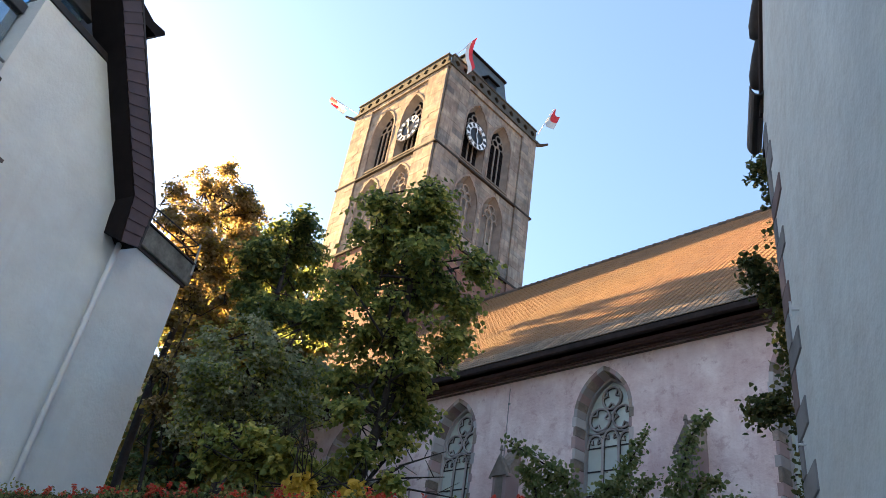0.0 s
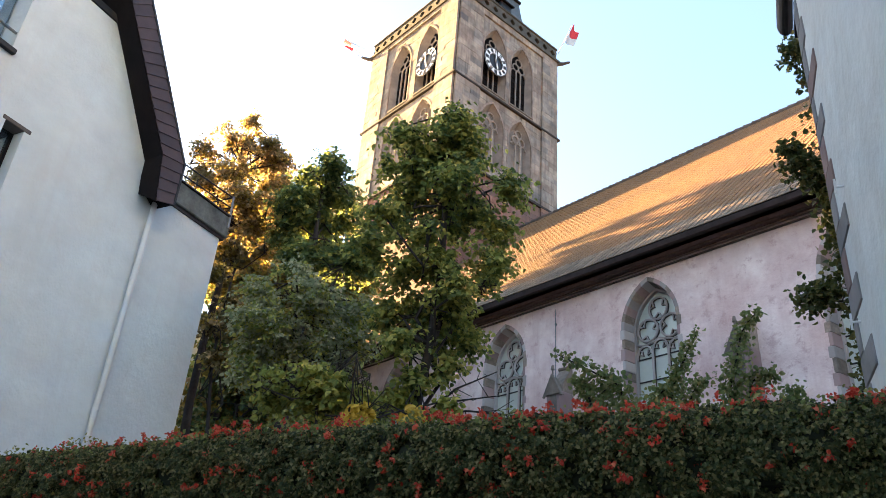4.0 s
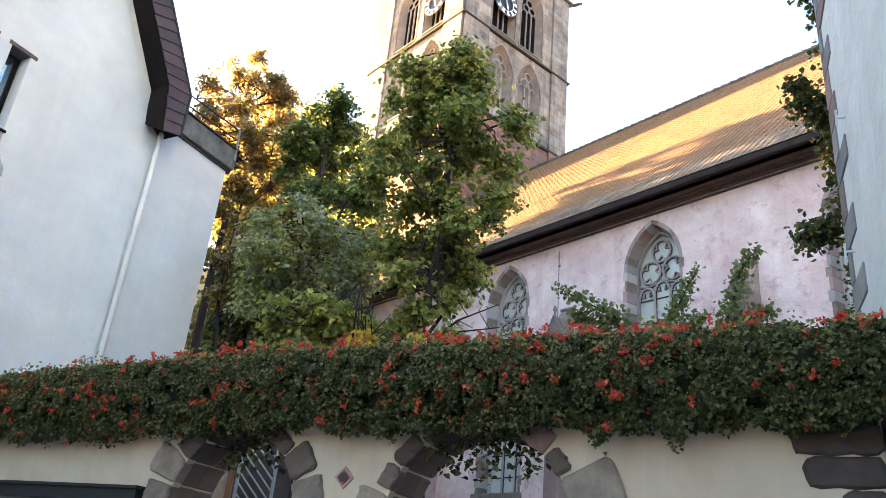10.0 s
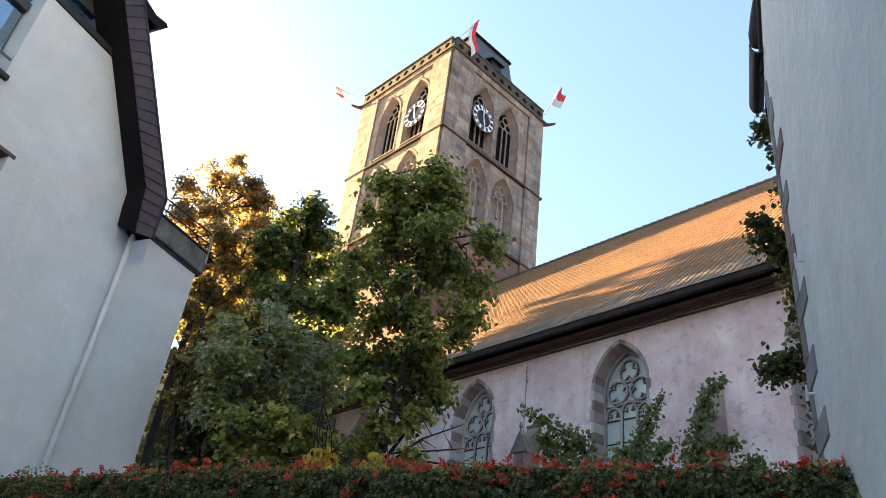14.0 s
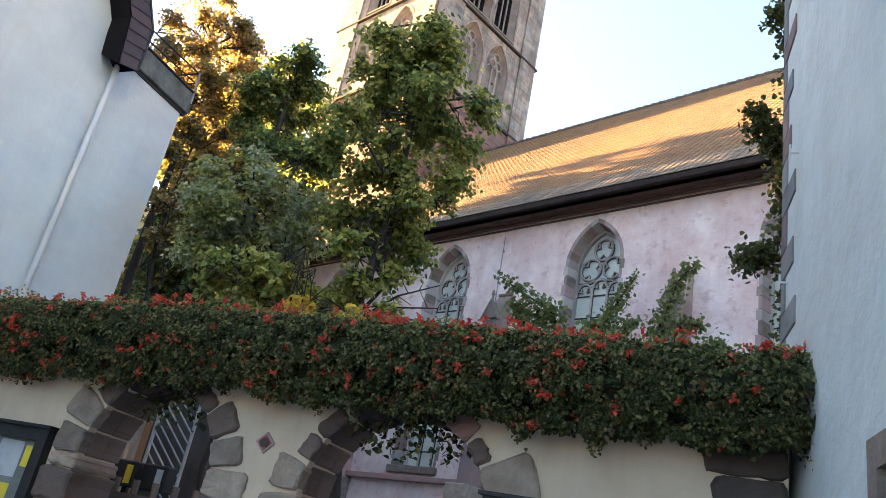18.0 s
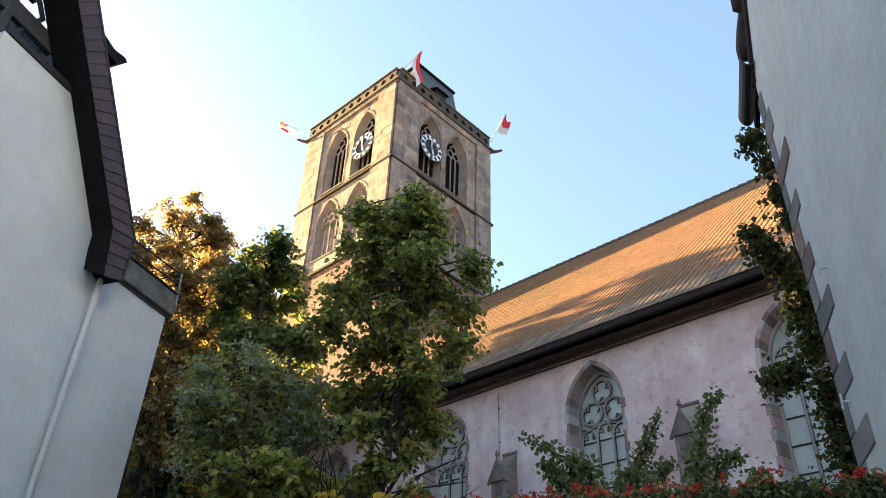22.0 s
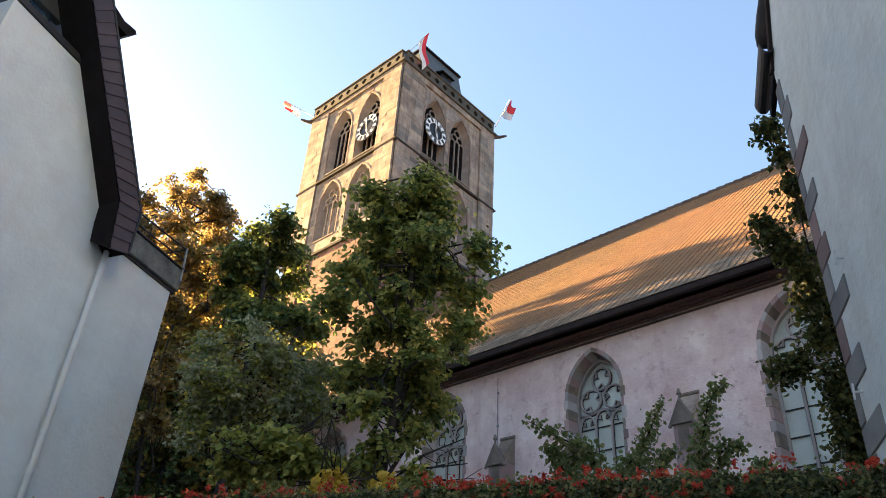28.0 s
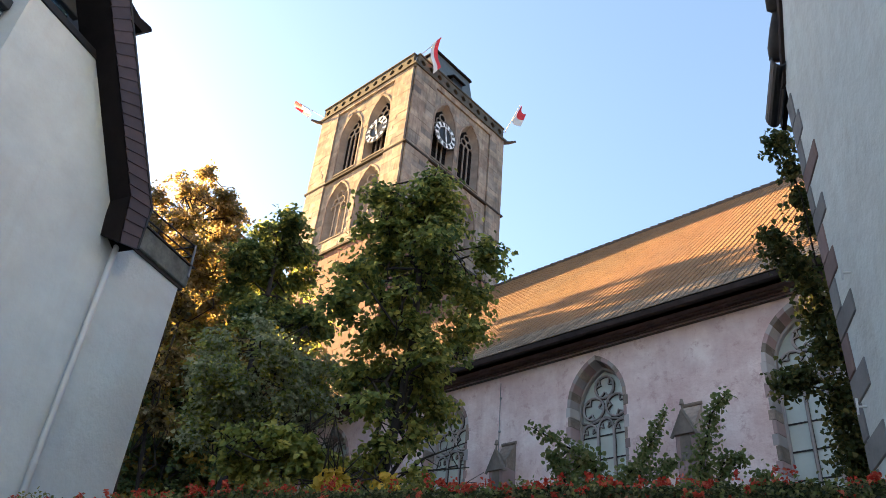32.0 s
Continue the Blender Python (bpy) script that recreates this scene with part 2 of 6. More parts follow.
LINDEN = leaf_mat("linden leaf", (0.135, 0.170, 0.042), (0.285, 0.32, 0.075), (0.54, 0.49, 0.12))
LINDEN_D = leaf_mat("dark leaf", (0.065, 0.100, 0.032), (0.125, 0.170, 0.05), (0.22, 0.25, 0.075))
SILVER = leaf_mat("silvery leaf", (0.215, 0.245, 0.125), (0.345, 0.37, 0.20), (0.50, 0.50, 0.31))
AUTUMN = leaf_mat("autumn leaf", (0.21, 0.158, 0.072), (0.36, 0.268, 0.12), (0.50, 0.385, 0.17))
OLIVE = leaf_mat("olive brown leaf", (0.10, 0.085, 0.03), (0.19, 0.15, 0.05), (0.30, 0.22, 0.075))
YELLOW_G = leaf_mat("yellow green leaf", (0.20, 0.23, 0.045), (0.30, 0.32, 0.06), (0.46, 0.42, 0.09))
GOLD = leaf_mat("golden leaf", (0.50, 0.36, 0.04), (0.64, 0.46, 0.06), (0.78, 0.58, 0.10))
YELLOW = leaf_mat("yellow leaf", (0.19, 0.145, 0.03), (0.30, 0.22, 0.04), (0.46, 0.33, 0.06))
HEDGE = leaf_mat("hedge leaf", (0.031, 0.043, 0.015), (0.086, 0.102, 0.032), (0.29, 0.26, 0.11))
SHOOT = leaf_mat("young hedge leaf", (0.12, 0.155, 0.04), (0.20, 0.225, 0.06), (0.34, 0.31, 0.10))
LINDEN_V = leaf_mat("vine leaf", (0.105, 0.140, 0.045), (0.185, 0.222, 0.075), (0.28, 0.27, 0.11))
IVY = leaf_mat("climber leaf", (0.045, 0.06, 0.018), (0.085, 0.10, 0.03), (0.20, 0.17, 0.05))
RED_F = leaf_mat("red flower", (0.50, 0.045, 0.03), (0.64, 0.095, 0.05), (0.74, 0.22, 0.12))
# near-black, so the shade between the hedge leaves is put into the colour
HEDGE_SHADE = surface("dark hedge inside", (0.010, 0.014, 0.007), (0.022, 0.026, 0.012), 12.0, rough=1.0)


def glass_mat(name, col, rough=0.08, ior=1.5):
    m, nt, b = mat(name, rough, 0, 0.5)
    b.inputs["IOR"].default_value = ior
    c = ramp(nt, noise_tex(nt, 1.5), ((0.3, tuple(v * 0.8 for v in col)), (0.7, col)))
    nt.links.new(c, b.inputs["Base Color"])
    bump(nt, b, noise_tex(nt, 3.0), 0.1, 0.01)
    return m


GLASS_C = glass_mat("milky church glass", (0.56, 0.60, 0.53), 0.3)
# near-black colour stands for the unlit inside of the belfry
BELFRY_DARK = surface("near-black belfry backing", (0.006, 0.006, 0.007), (0.014, 0.013, 0.013), 2.0, rough=1.0, spec=0.05)
# mirror tints with the blue of the reflected sky put into the colour
GLASS_SKY = surface("pale sky-tinted window glass", (0.25, 0.31, 0.36), (0.31, 0.38, 0.43), 1.5, rough=0.05, metal=0.8, spec=0.5, grain=3, relief=0.08)
GLASS_SKY_B = surface("blue sky-tinted window glass", (0.24, 0.42, 0.62), (0.30, 0.50, 0.72), 1.5, rough=0.04, metal=0.85, spec=0.5, grain=3, relief=0.05)
LOGGIA = surface("blue grey stained timber", (0.030, 0.033, 0.038), (0.055, 0.058, 0.065), 5.0, rough=0.7, grain=40, relief=0.2)
GLASS_W = glass_mat("clear window glass", (0.012, 0.014, 0.016), 0.05, 1.16)
FLAG_R = surface("red flag cloth", (0.50, 0.03, 0.045), (0.6, 0.05, 0.06), 3.0, rough=0.8)
FLAG_W = surface("white flag cloth", (0.58, 0.58, 0.58), (0.66, 0.66, 0.66), 3.0, rough=0.8)
DIAL_W = surface("white dial enamel", (0.72, 0.73, 0.72), (0.8, 0.8, 0.8), 5.0, rough=0.4)
DIAL_B = surface("black dial paint", (0.012, 0.012, 0.012), (0.02, 0.02, 0.02), 5.0, rough=0.4)
SIGN_B = surface("blue sign letter", (0.01, 0.12, 0.55), (0.015, 0.15, 0.62), 5.0, rough=0.3)


# ---------------------------------------------------------------- mesh helpers
def link_mesh(name, bm, material, parent=None, label="", smooth=False):
    me = bpy.data.meshes.new(name)
    bm.normal_update()
    bm.to_mesh(me)
    bm.free()
    return link_data(name, me, material, parent, label, smooth)


def link_data(name, me, material, parent=None, label="", smooth=False):
    for one in material if isinstance(material, (list, tuple)) else (material,):
        me.materials.append(one)
    if smooth:
        me.polygons.foreach_set("use_smooth", [True] * len(me.polygons))
    ob = new(name, me)
    if parent is not None:
        ob.parent = parent
    if label:
        ob["label"] = label
    return ob


part = link_mesh


def thing(name, label, category, kind="", group="", at=(0, 0, 0)):
    ob = new(name)
    ob.location = at
    ob.empty_display_size = 0.2
    return tagged(ob, label, category, group, kind)


def basis(origin, angle):
    """Frame of an upright face: x along it, y up, z out of it."""
    a = radians(angle)
    u = Vector((math.cos(a), math.sin(a), 0))
    z = Vector((0, 0, 1))
    n = u.cross(z)
    m = Matrix((u, z, n)).transposed().to_4x4()
    m.translation = Vector(origin)
    return m


def box(bm, m, lo, hi, bevel=0.0):
    """A box between two corners in the frame m."""
    lo, hi = Vector(lo), Vector(hi)
    made = bmesh.ops.create_cube(bm, size=1.0, matrix=m @ Matrix.Translation((lo + hi) / 2) @ Matrix.Diagonal((*(hi - lo), 1)))
    if bevel:
        edges = list({e for v in made["verts"] for e in v.link_edges})
        bmesh.ops.bevel(bm, geom=edges, offset=bevel, segments=1, affect="EDGES")
    return bm


def boxed(m, lo, hi, bevel=0.0):
    return box(bmesh.new(), m, lo, hi, bevel)


def slab(m, outer, holes, z0, z1, bm=None):
    """An upright plate with outline outer and openings, from depth z0 to z1 of the frame m."""
    bm = bm or bmesh.new()
    loops = []
    edges = []
    for pts in (outer, *holes):
        vs = [bm.verts.new(m @ Vector((x, y, z1))) for x, y in pts]
        loops.append(vs)
        edges += [bm.edges.new((a, b)) for a, b in zip(vs, vs[1:] + vs[:1])]
    normal = (m.to_3x3() @ Vector((0, 0, 1))).normalized()
    if holes:
        made = bmesh.ops.triangle_fill(bm, use_beauty=True, edges=edges, normal=normal)
        faces = [g for g in made["geom"] if isinstance(g, bmesh.types.BMFace)]
    else:
        faces = [bm.faces.new(loops[0])]
    for f in faces:
        f.normal_update()
        if f.normal.dot(normal) < 0:
            f.normal_flip()
    shift = m.to_3x3() @ Vector((0, 0, z0 - z1))
    back = {v: bm.verts.new(v.co + shift) for vs in loops for v in vs}
    for f in faces:
        bm.faces.new([back[v] for v in reversed(f.verts)])
    for k, vs in enumerate(loops):
        area = sum(a[0] * b[1] - b[0] * a[1] for a, b in zip((outer, *holes)[k], (outer, *holes)[k][1:] + (outer, *holes)[k][:1]))
        turn = (area > 0) == (k == 0)
        for a, b in zip(vs, vs[1:] + vs[:1]):
            bm.faces.new((a, back[a], back[b], b) if turn else (b, back[b], back[a], a))
    return bm


def rough_stone(m, pts, z0, z1, rng, inset=0.022, jit=0.012, wear=0.035):
    """A worn block: outline pts, sides from z0, with a rounded, uneven front at z1."""
    bm = bmesh.new()
    cx, cy = sum(p[0] for p in pts) / len(pts), sum(p[1] for p in pts) / len(pts)
    soft = []
    for (x0, y0), (x1, y1) in zip(pts, pts[1:] + pts[:1]):      # cut the corners, so that the block looks worn
        far = math.hypot(x1 - x0, y1 - y0)
        cut = min(0.3, wear / max(far, 0.01))
        soft += [(x0 + (x1 - x0) * f, y0 + (y1 - y0) * f) for f in ((cut, 1 - cut) if far < 0.2 else (cut, 0.5, 1 - cut))]
    base = [(x + rng.uniform(-jit, jit), y + rng.uniform(-jit, jit)) for x, y in soft]
    rings = []
    for z, k in ((z0, 0.0), (z1 - inset, 0.0), (z1 - inset * 0.3, 0.55), (z1, 1.25)):
        ring = []
        for x, y in base:
            d = max(0.02, math.hypot(x - cx, y - cy))
            s = 1 - k * inset / d
            ring.append(bm.verts.new(m @ Vector((cx + (x - cx) * s, cy + (y - cy) * s, z + (rng.uniform(-0.006, 0.006) if k else 0)))))
        rings.append(ring)
    n = len(base)
    for a, b in zip(rings, rings[1:]):
        for k in range(n):
            bm.faces.new((a[k], a[(k + 1) % n], b[(k + 1) % n], b[k]))
    bm.faces.new(rings[0][::-1])
    mid = bm.verts.new(m @ Vector((cx, cy, z1 + rng.uniform(0.0, 0.012))))
    for k in range(n):
        bm.faces.new((rings[-1][k], rings[-1][(k + 1) % n], mid))
    bmesh.ops.recalc_face_normals(bm, faces=bm.faces[:])
    return bm


def tube(bm, pts, r, sides=6, r1=None, m=None):
    """A round bar along points, tapering from r to r1."""
    pts = [Vector(p) for p in pts]
    r1 = r if r1 is None else r1
    rings = []
    side = None
    for i, p in enumerate(pts):
        d = (pts[min(i + 1, len(pts) - 1)] - pts[max(i - 1, 0)]).normalized()
        if side is None:
            side = d.orthogonal().normalized()
        side = (side - d * side.dot(d)).normalized()
        other = d.cross(side)
        rr = r + (r1 - r) * i / max(1, len(pts) - 1)
        ring = []
        for k in range(sides):
            a = 2 * math.pi * k / sides
            co = p + rr * (math.cos(a) * side + math.sin(a) * other)
            ring.append(bm.verts.new(m @ co if m else co))
        rings.append(ring)
    for a, b in zip(rings, rings[1:]):
        for k in range(sides):
            bm.faces.new((a[k], a[(k + 1) % sides], b[(k + 1) % sides], b[k]))
    bm.faces.new(rings[0][::-1])
    bm.faces.new(rings[-1])
    return bm


def gothic(cx, w, z0, z1, z2, n=8):
    """Outline of a pointed opening: sill z0, springing z1, apex z2; counter-clockwise."""
    h = z2 - z1
    rad = (w * w / 4 + h * h) / w
    top = math.asin(min(1, h / rad)) if rad >= w / 2 else math.pi - math.asin(min(1, h / rad))
    right = [(cx + w / 2 - rad + rad * math.cos(top * k / n), z1 + rad * math.sin(top * k / n)) for k in range(n + 1)]
    left = [(2 * cx - x, z) for x, z in reversed(right[:-1])]
    return [(cx - w / 2, z0), (cx + w / 2, z0)] + right + left


def arc_pts(cx, cz, r, a0, a1, n=10):
    return [(cx + r * math.cos(radians(a0 + (a1 - a0) * k / n)), cz + r * math.sin(radians(a0 + (a1 - a0) * k / n))) for k in range(n + 1)]


def unit(v):
    return v / (np.linalg.norm(v, axis=-1, keepdims=True) + 1e-9)


def leaves(name, centres, size, material, parent, rng, label="", up=0.3, kind="", way=None, face=None, fold=0.10):
    """Many small folded leaves, one mesh; way: where each points, face: where its upper side looks."""
    n = len(centres)
    c = np.asarray(centres, float)
    d = unit(rng.normal(size=(n, 3)) + np.array([0, 0, -0.35])) if way is None else unit(way)
    nn = rng.normal(size=(n, 3)) + np.array([0, 0, up * 3]) if face is None else face
    s = unit(np.cross(d, nn))
    f = np.cross(s, d)
    ln = size * rng.uniform(0.6, 1.25, (n, 1))
    wide = s * ln
    lift = f * ln * fold
    v = np.stack([c, c + d * ln * 0.20 + wide * 0.40 + lift, c + d * ln * 0.60 + wide * 0.36 + lift, c + d * ln - lift, c + d * ln * 0.60 - wide * 0.36 + lift, c + d * ln * 0.20 - wide * 0.40 + lift], 1).reshape(-1, 3)
    k = 6 * np.arange(n)[:, None]
    faces = np.concatenate([k + [0, 1, 2, 3], k + [0, 3, 4, 5]], 1).reshape(-1, 4)
    me = bpy.data.meshes.new(name)
    me.from_pydata(v.tolist(), [], faces.tolist())
    ob = link_data(name, me, material, parent, label)
    if kind:
        ob["kind"] = kind
    return ob


def crown_sprays(blobs, twigs, per, size, rng, spread=0.3, gap=0.35):
    """Twigs through the clumps of a crown, thicker towards their skins; on each a flat spray of leaves, drooping outwards."""
    blobs = [b if len(b) == 6 else (*b[:3], b[3], b[3], b[3] * 0.85) for b in blobs]
    share = np.array([b[3] * b[4] * b[5] for b in blobs]) ** 0.7
    mid = np.mean([b[:3] for b in blobs], 0) * np.array([1, 1, 0])
    tips, ways, outs = [], [], []
    for b, part_ in zip(blobs, share / share.sum()):
        want = int(twigs * part_)
        d = unit(rng.normal(size=(want, 3)))
        r = rng.uniform(0.10, 1.0, (want, 1)) ** 0.5 * rng.uniform(0.80, 1.14, (want, 1))
        p = np.array(b[:3]) + d * r * np.array(b[3:6])
        keep = np.array([noise.noise(Vector(q) * 1.6) for q in p]) > -gap * rng.uniform(0.2, 1.6, want)
        p, d = p[keep], d[keep]
        out = unit(d * np.array([1, 1, 0.5]) + 0.5 * unit((p - mid) * np.array([1, 1, 0])))
        tips.append(p)
        outs.append(out)
        ways.append(unit(out * np.array([1, 1, 0.45]) + rng.normal(size=p.shape) * 0.38 + np.array([0, 0, -0.12])))
    p, out, way = np.concatenate(tips), np.concatenate(outs), np.concatenate(ways)
    n = len(p)
    side = unit(np.cross(way, np.array([0, 0, 1.0]) + rng.normal(size=(n, 3)) * 0.3))
    flat = unit(np.array([0, 0, 0.65]) + out * 0.55 + rng.normal(size=(n, 3)) * 0.42)
    along = (np.arange(per) / max(1, per - 1))[None, :, None]
    turn = np.where(np.arange(per) % 2, 1.0, -1.0)[None, :, None]
    reach = spread * rng.uniform(0.7, 1.35, (n, 1, 1))
    c = p[:, None] + way[:, None] * (along - 0.65) * reach * 2 + side[:, None] * turn * size * 0.12
    c = c - np.array([0, 0, 1.0]) * along ** 2 * reach * 0.25 + rng.normal(size=(n, per, 3)) * size * 0.18
    leaf = unit(way[:, None] * 0.55 + side[:, None] * turn * 0.75 + np.array([0, 0, -0.35]) + rng.normal(size=(n, per, 3)) * 0.28)
    face = flat[:, None] + rng.normal(size=(n, per, 3)) * 0.40
    return c.reshape(-1, 3), leaf.reshape(-1, 3), face.reshape(-1, 3), p


def tree(name, label, base, trunk_top, r, blobs, twigs, per, leaf_size, material, seed, spread=0.3, gap=0.35, limbs=14, stems=1, category="tree", extra=()):
    rng = np.random.default_rng(seed)
    t = thing(name, label, category)
    places, ways, faces, tips = crown_sprays(blobs, twigs, per, leaf_size, rng, spread, gap)
    bm = bmesh.new()
    base, top = Vector(base), Vector(trunk_top)
    spine = []
    for k in range(9):
        f = k / 8
        spine.append(base.lerp(top, f) + Vector((noise.noise(Vector((f * 3, seed, 0))), noise.noise(Vector((f * 3, seed, 9))), 0)) * 0.35 * math.sin(math.pi * f))
    tube(bm, spine, r, 10, r * 0.3)
    trunk = part("trunk", bm, BARK, t, smooth=True)
    for k in range(limbs):
        tip = Vector(tips[int(rng.integers(len(tips)))])
        best = min(range(2, 9), key=lambda i: abs(spine[i].z - (tip.z - 0.6 * (tip - top).length * 0.6)))
        root = spine[best]
        mid = root.lerp(tip, 0.5) + Vector(rng.normal(size=3) * 0.25) + Vector((0, 0, 0.15))
        rr = r * (0.42 - 0.03 * best)
        bm = tube(bmesh.new(), [root, root.lerp(mid, 0.5) + Vector(rng.normal(size=3) * 0.1), mid, mid.lerp(tip, 0.5), tip], rr, 6, 0.012)
        near = tips[np.argsort(np.linalg.norm(tips - np.array(mid), axis=1))[:5]]
        for q in near:
            tube(bm, [mid, mid.lerp(Vector(q), 0.5) + Vector(rng.normal(size=3) * 0.1), q], rr * 0.4, 5, 0.008)
        part("limb", bm, BARK, trunk, smooth=True)
    for tip in extra:                       # long thin side shoots, almost bare
        root = spine[4]
        mid = root.lerp(Vector(tip), 0.5) + Vector((0, 0, 0.12))
        bm = tube(bmesh.new(), [root, mid, tip], r * 0.22, 5, 0.006)
        for q in range(4):
            at = mid.lerp(Vector(tip), q / 4)
            tube(bm, [at, at + Vector(rng.normal(size=3) * 0.16)], 0.007, 4, 0.004)
        part("limb", bm, BARK, trunk, smooth=True)
    mats = material if isinstance(material, (list, tuple)) else [material]
    pick = rng.integers(0, len(mats), len(places) // per + 1).repeat(per)[: len(places)]
    for k, m in enumerate(mats):
        on = pick == k
        leaves("crown" if k == 0 else "foliage", places[on], leaf_size, m, t, rng, kind="stuff", way=ways[on], face=faces[on])
    return t


RNG = np.random.default_rng(5)
NEAR = Matrix.Translation((-0.08, 0.1, 1.6)) @ Matrix.Scale(0.88, 4) @ Matrix.Translation((0.08, -0.1, -1.6))
FOOT = -0.219                            # ground level in the frames scaled by NEAR

# ---------------------------------------------------------------- ground
bm = bmesh.new()
bmesh.ops.create_grid(bm, x_segments=2, y_segments=2, size=900)
tagged(part("ground", bm, GROUND), "grey paved and gravelled ground", "ground", kind="structure")

# ---------------------------------------------------------------- church nave
CH = basis((0, 16.1, 0), 0)
WINS = (-21.15, -15.95, -10.74, -5.50)
nave = thing("church_nave", "pink plastered church nave with tall traceried windows and tiled roof", "church")
holes = [gothic(c, 1.70, 4.25, 9.85, 11.11) for c in WINS]
part("wall", slab(CH, [(-27.7, 0), (12, 0), (12, 11.75), (-27.7, 11.75)], holes, -0.9, 0), PINK, nave, "patchy pink lime plaster wall")
part("wall", boxed(basis((0, 39.4, 0), 0), (-27.7, 0, -0.9), (12, 11.75, 0)), PINK, nave)
part("gable", slab(basis((12, 16.1, 0), 90), [(0.9, 0), (22.4, 0), (22.4, 11.7), (11.67, 23.2), (0.9, 11.7)], [], -0.8, 0), PINK, nave)
bm = bmesh.new()
EAVE, RIDGE = (15.45, 11.72), (27.77, 23.75)
run = math.hypot(RIDGE[0] - EAVE[0], RIDGE[1] - EAVE[1])
N_C = 62
sy, sz = (RIDGE[0] - EAVE[0]) / run, (RIDGE[1] - EAVE[1]) / run
vs, fs = [], []
SECT = ((0.0, 0.0), (0.145, 0.004), (0.155, 0.016), (0.195, 0.016), (0.205, 0.002))     # pan and rib of one tile


def roof_tile(x, k, vs, fs):
    """One ribbed clay tile of course k at x."""
    a, b = run * k / N_C - 0.015, run * (k + 1) / N_C
    i = len(vs)
    j = RNG.uniform(-0.003, 0.003)
    dx = RNG.uniform(-0.004, 0.004)
    for along, lift in ((a, 0.012 + j), (b, 0.003)):
        for px, pz in SECT:
            h = lift + pz
            vs.append((x + px + dx, EAVE[0] + sy * along - sz * h, EAVE[1] + sz * along + sy * h))
    for q in range(4):
        fs.append((i + q, i + q + 1, i + q + 6, i + q + 5))
    n = len(vs)
    for px, pz in (SECT[0], SECT[-1]):
        vs.append((x + px + dx, EAVE[0] + sy * a, EAVE[1] + sz * a))
    fs.append((i, n, n + 1, i + 4, i + 3, i + 2, i + 1))


old_vs, old_fs = [], []
for k in range(N_C):
    x = -27.76
    while x < 12.3:
        if k < 5 and -14.5 < x < -3.5:
            ev, ef = [], []
            roof_tile(x, k, ev, ef)
            me = bpy.data.meshes.new("roof_tile")
            me.from_pydata(ev, [], ef)
            link_data("roof_tile", me, TILE_O, nave)
        elif k < 4:
            roof_tile(x, k, old_vs, old_fs)
        else:
            roof_tile(x, k, vs, fs)
        x += 0.21
me = bpy.data.meshes.new("mossy_eave_strip")
me.from_pydata(old_vs, [], old_fs)
top_tiles = link_data("mossy_eave_strip", me, TILE_G, nave, "greyed mossy tiles along the eaves")
top_tiles["kind"] = "stuff"
me = bpy.data.meshes.new("roof_tiles")
me.from_pydata(vs, [], fs)
tiles = link_data("roof_tiles", me, TILE, nave, "orange clay plain tiles, weathered brown")
tiles["kind"] = "stuff"
bm = bmesh.new()
SIDE = basis((0, 0, 0), 90)
pf = [(15.5, 11.66), (27.77, 23.68), (40.05, 11.66), (40.05, 11.5), (15.5, 11.5)]
part("roof", slab(SIDE, [(y, z) for y, z in pf][::-1], [], -27.75, 12.2), GUTTER, nave, "roof body under the tiles")
x = -27.7
while x < 12.2:
    part("ridge_tile", tube(bmesh.new(), [(x, 27.77, 23.755), (x + 0.44, 27.77, 23.735)], 0.15, 8, 0.12), RIDGE_T, nave)
    x += 0.41
part("gutter", boxed(Matrix.Identity(4), (-27.7, 15.40, 11.49), (12.2, 15.535, 11.665), 0.02), GUTTER, nave, "dark metal gutter")
part("soffit", boxed(Matrix.Identity(4), (-27.7, 15.54, 11.50), (12.2, 16.09, 11.58)), GUTTER, nave, "dark timber eaves")
part("cornice", boxed(Matrix.Identity(4), (-27.7, 15.87, 11.445), (12.2, 16.09, 11.498), 0.015), MOULD, nave, "dark red sandstone eaves moulding")
part("cornice_roll", tube(bmesh.new(), [(-27.7, 16.01, 11.405), (12.2, 16.01, 11.405)], 0.036, 8), MOULD, nave, "worn red sandstone roll")
part("cornice", boxed(Matrix.Identity(4), (-27.7, 15.70, 11.478), (12.2, 15.868, 11.499), 0.006), MOULD, nave, "upper eaves moulding")
part("cornice_fillet", boxed(Matrix.Identity(4), (-27.7, 16.04, 11.30), (12.2, 16.098, 11.33)), DARK_S, nave)
part("plinth_course", boxed(Matrix.Identity(4), (-27.7, 15.93, 3.82), (12.0, 16.1, 3.98), 0.02), RED_S, nave, "sandstone string course")


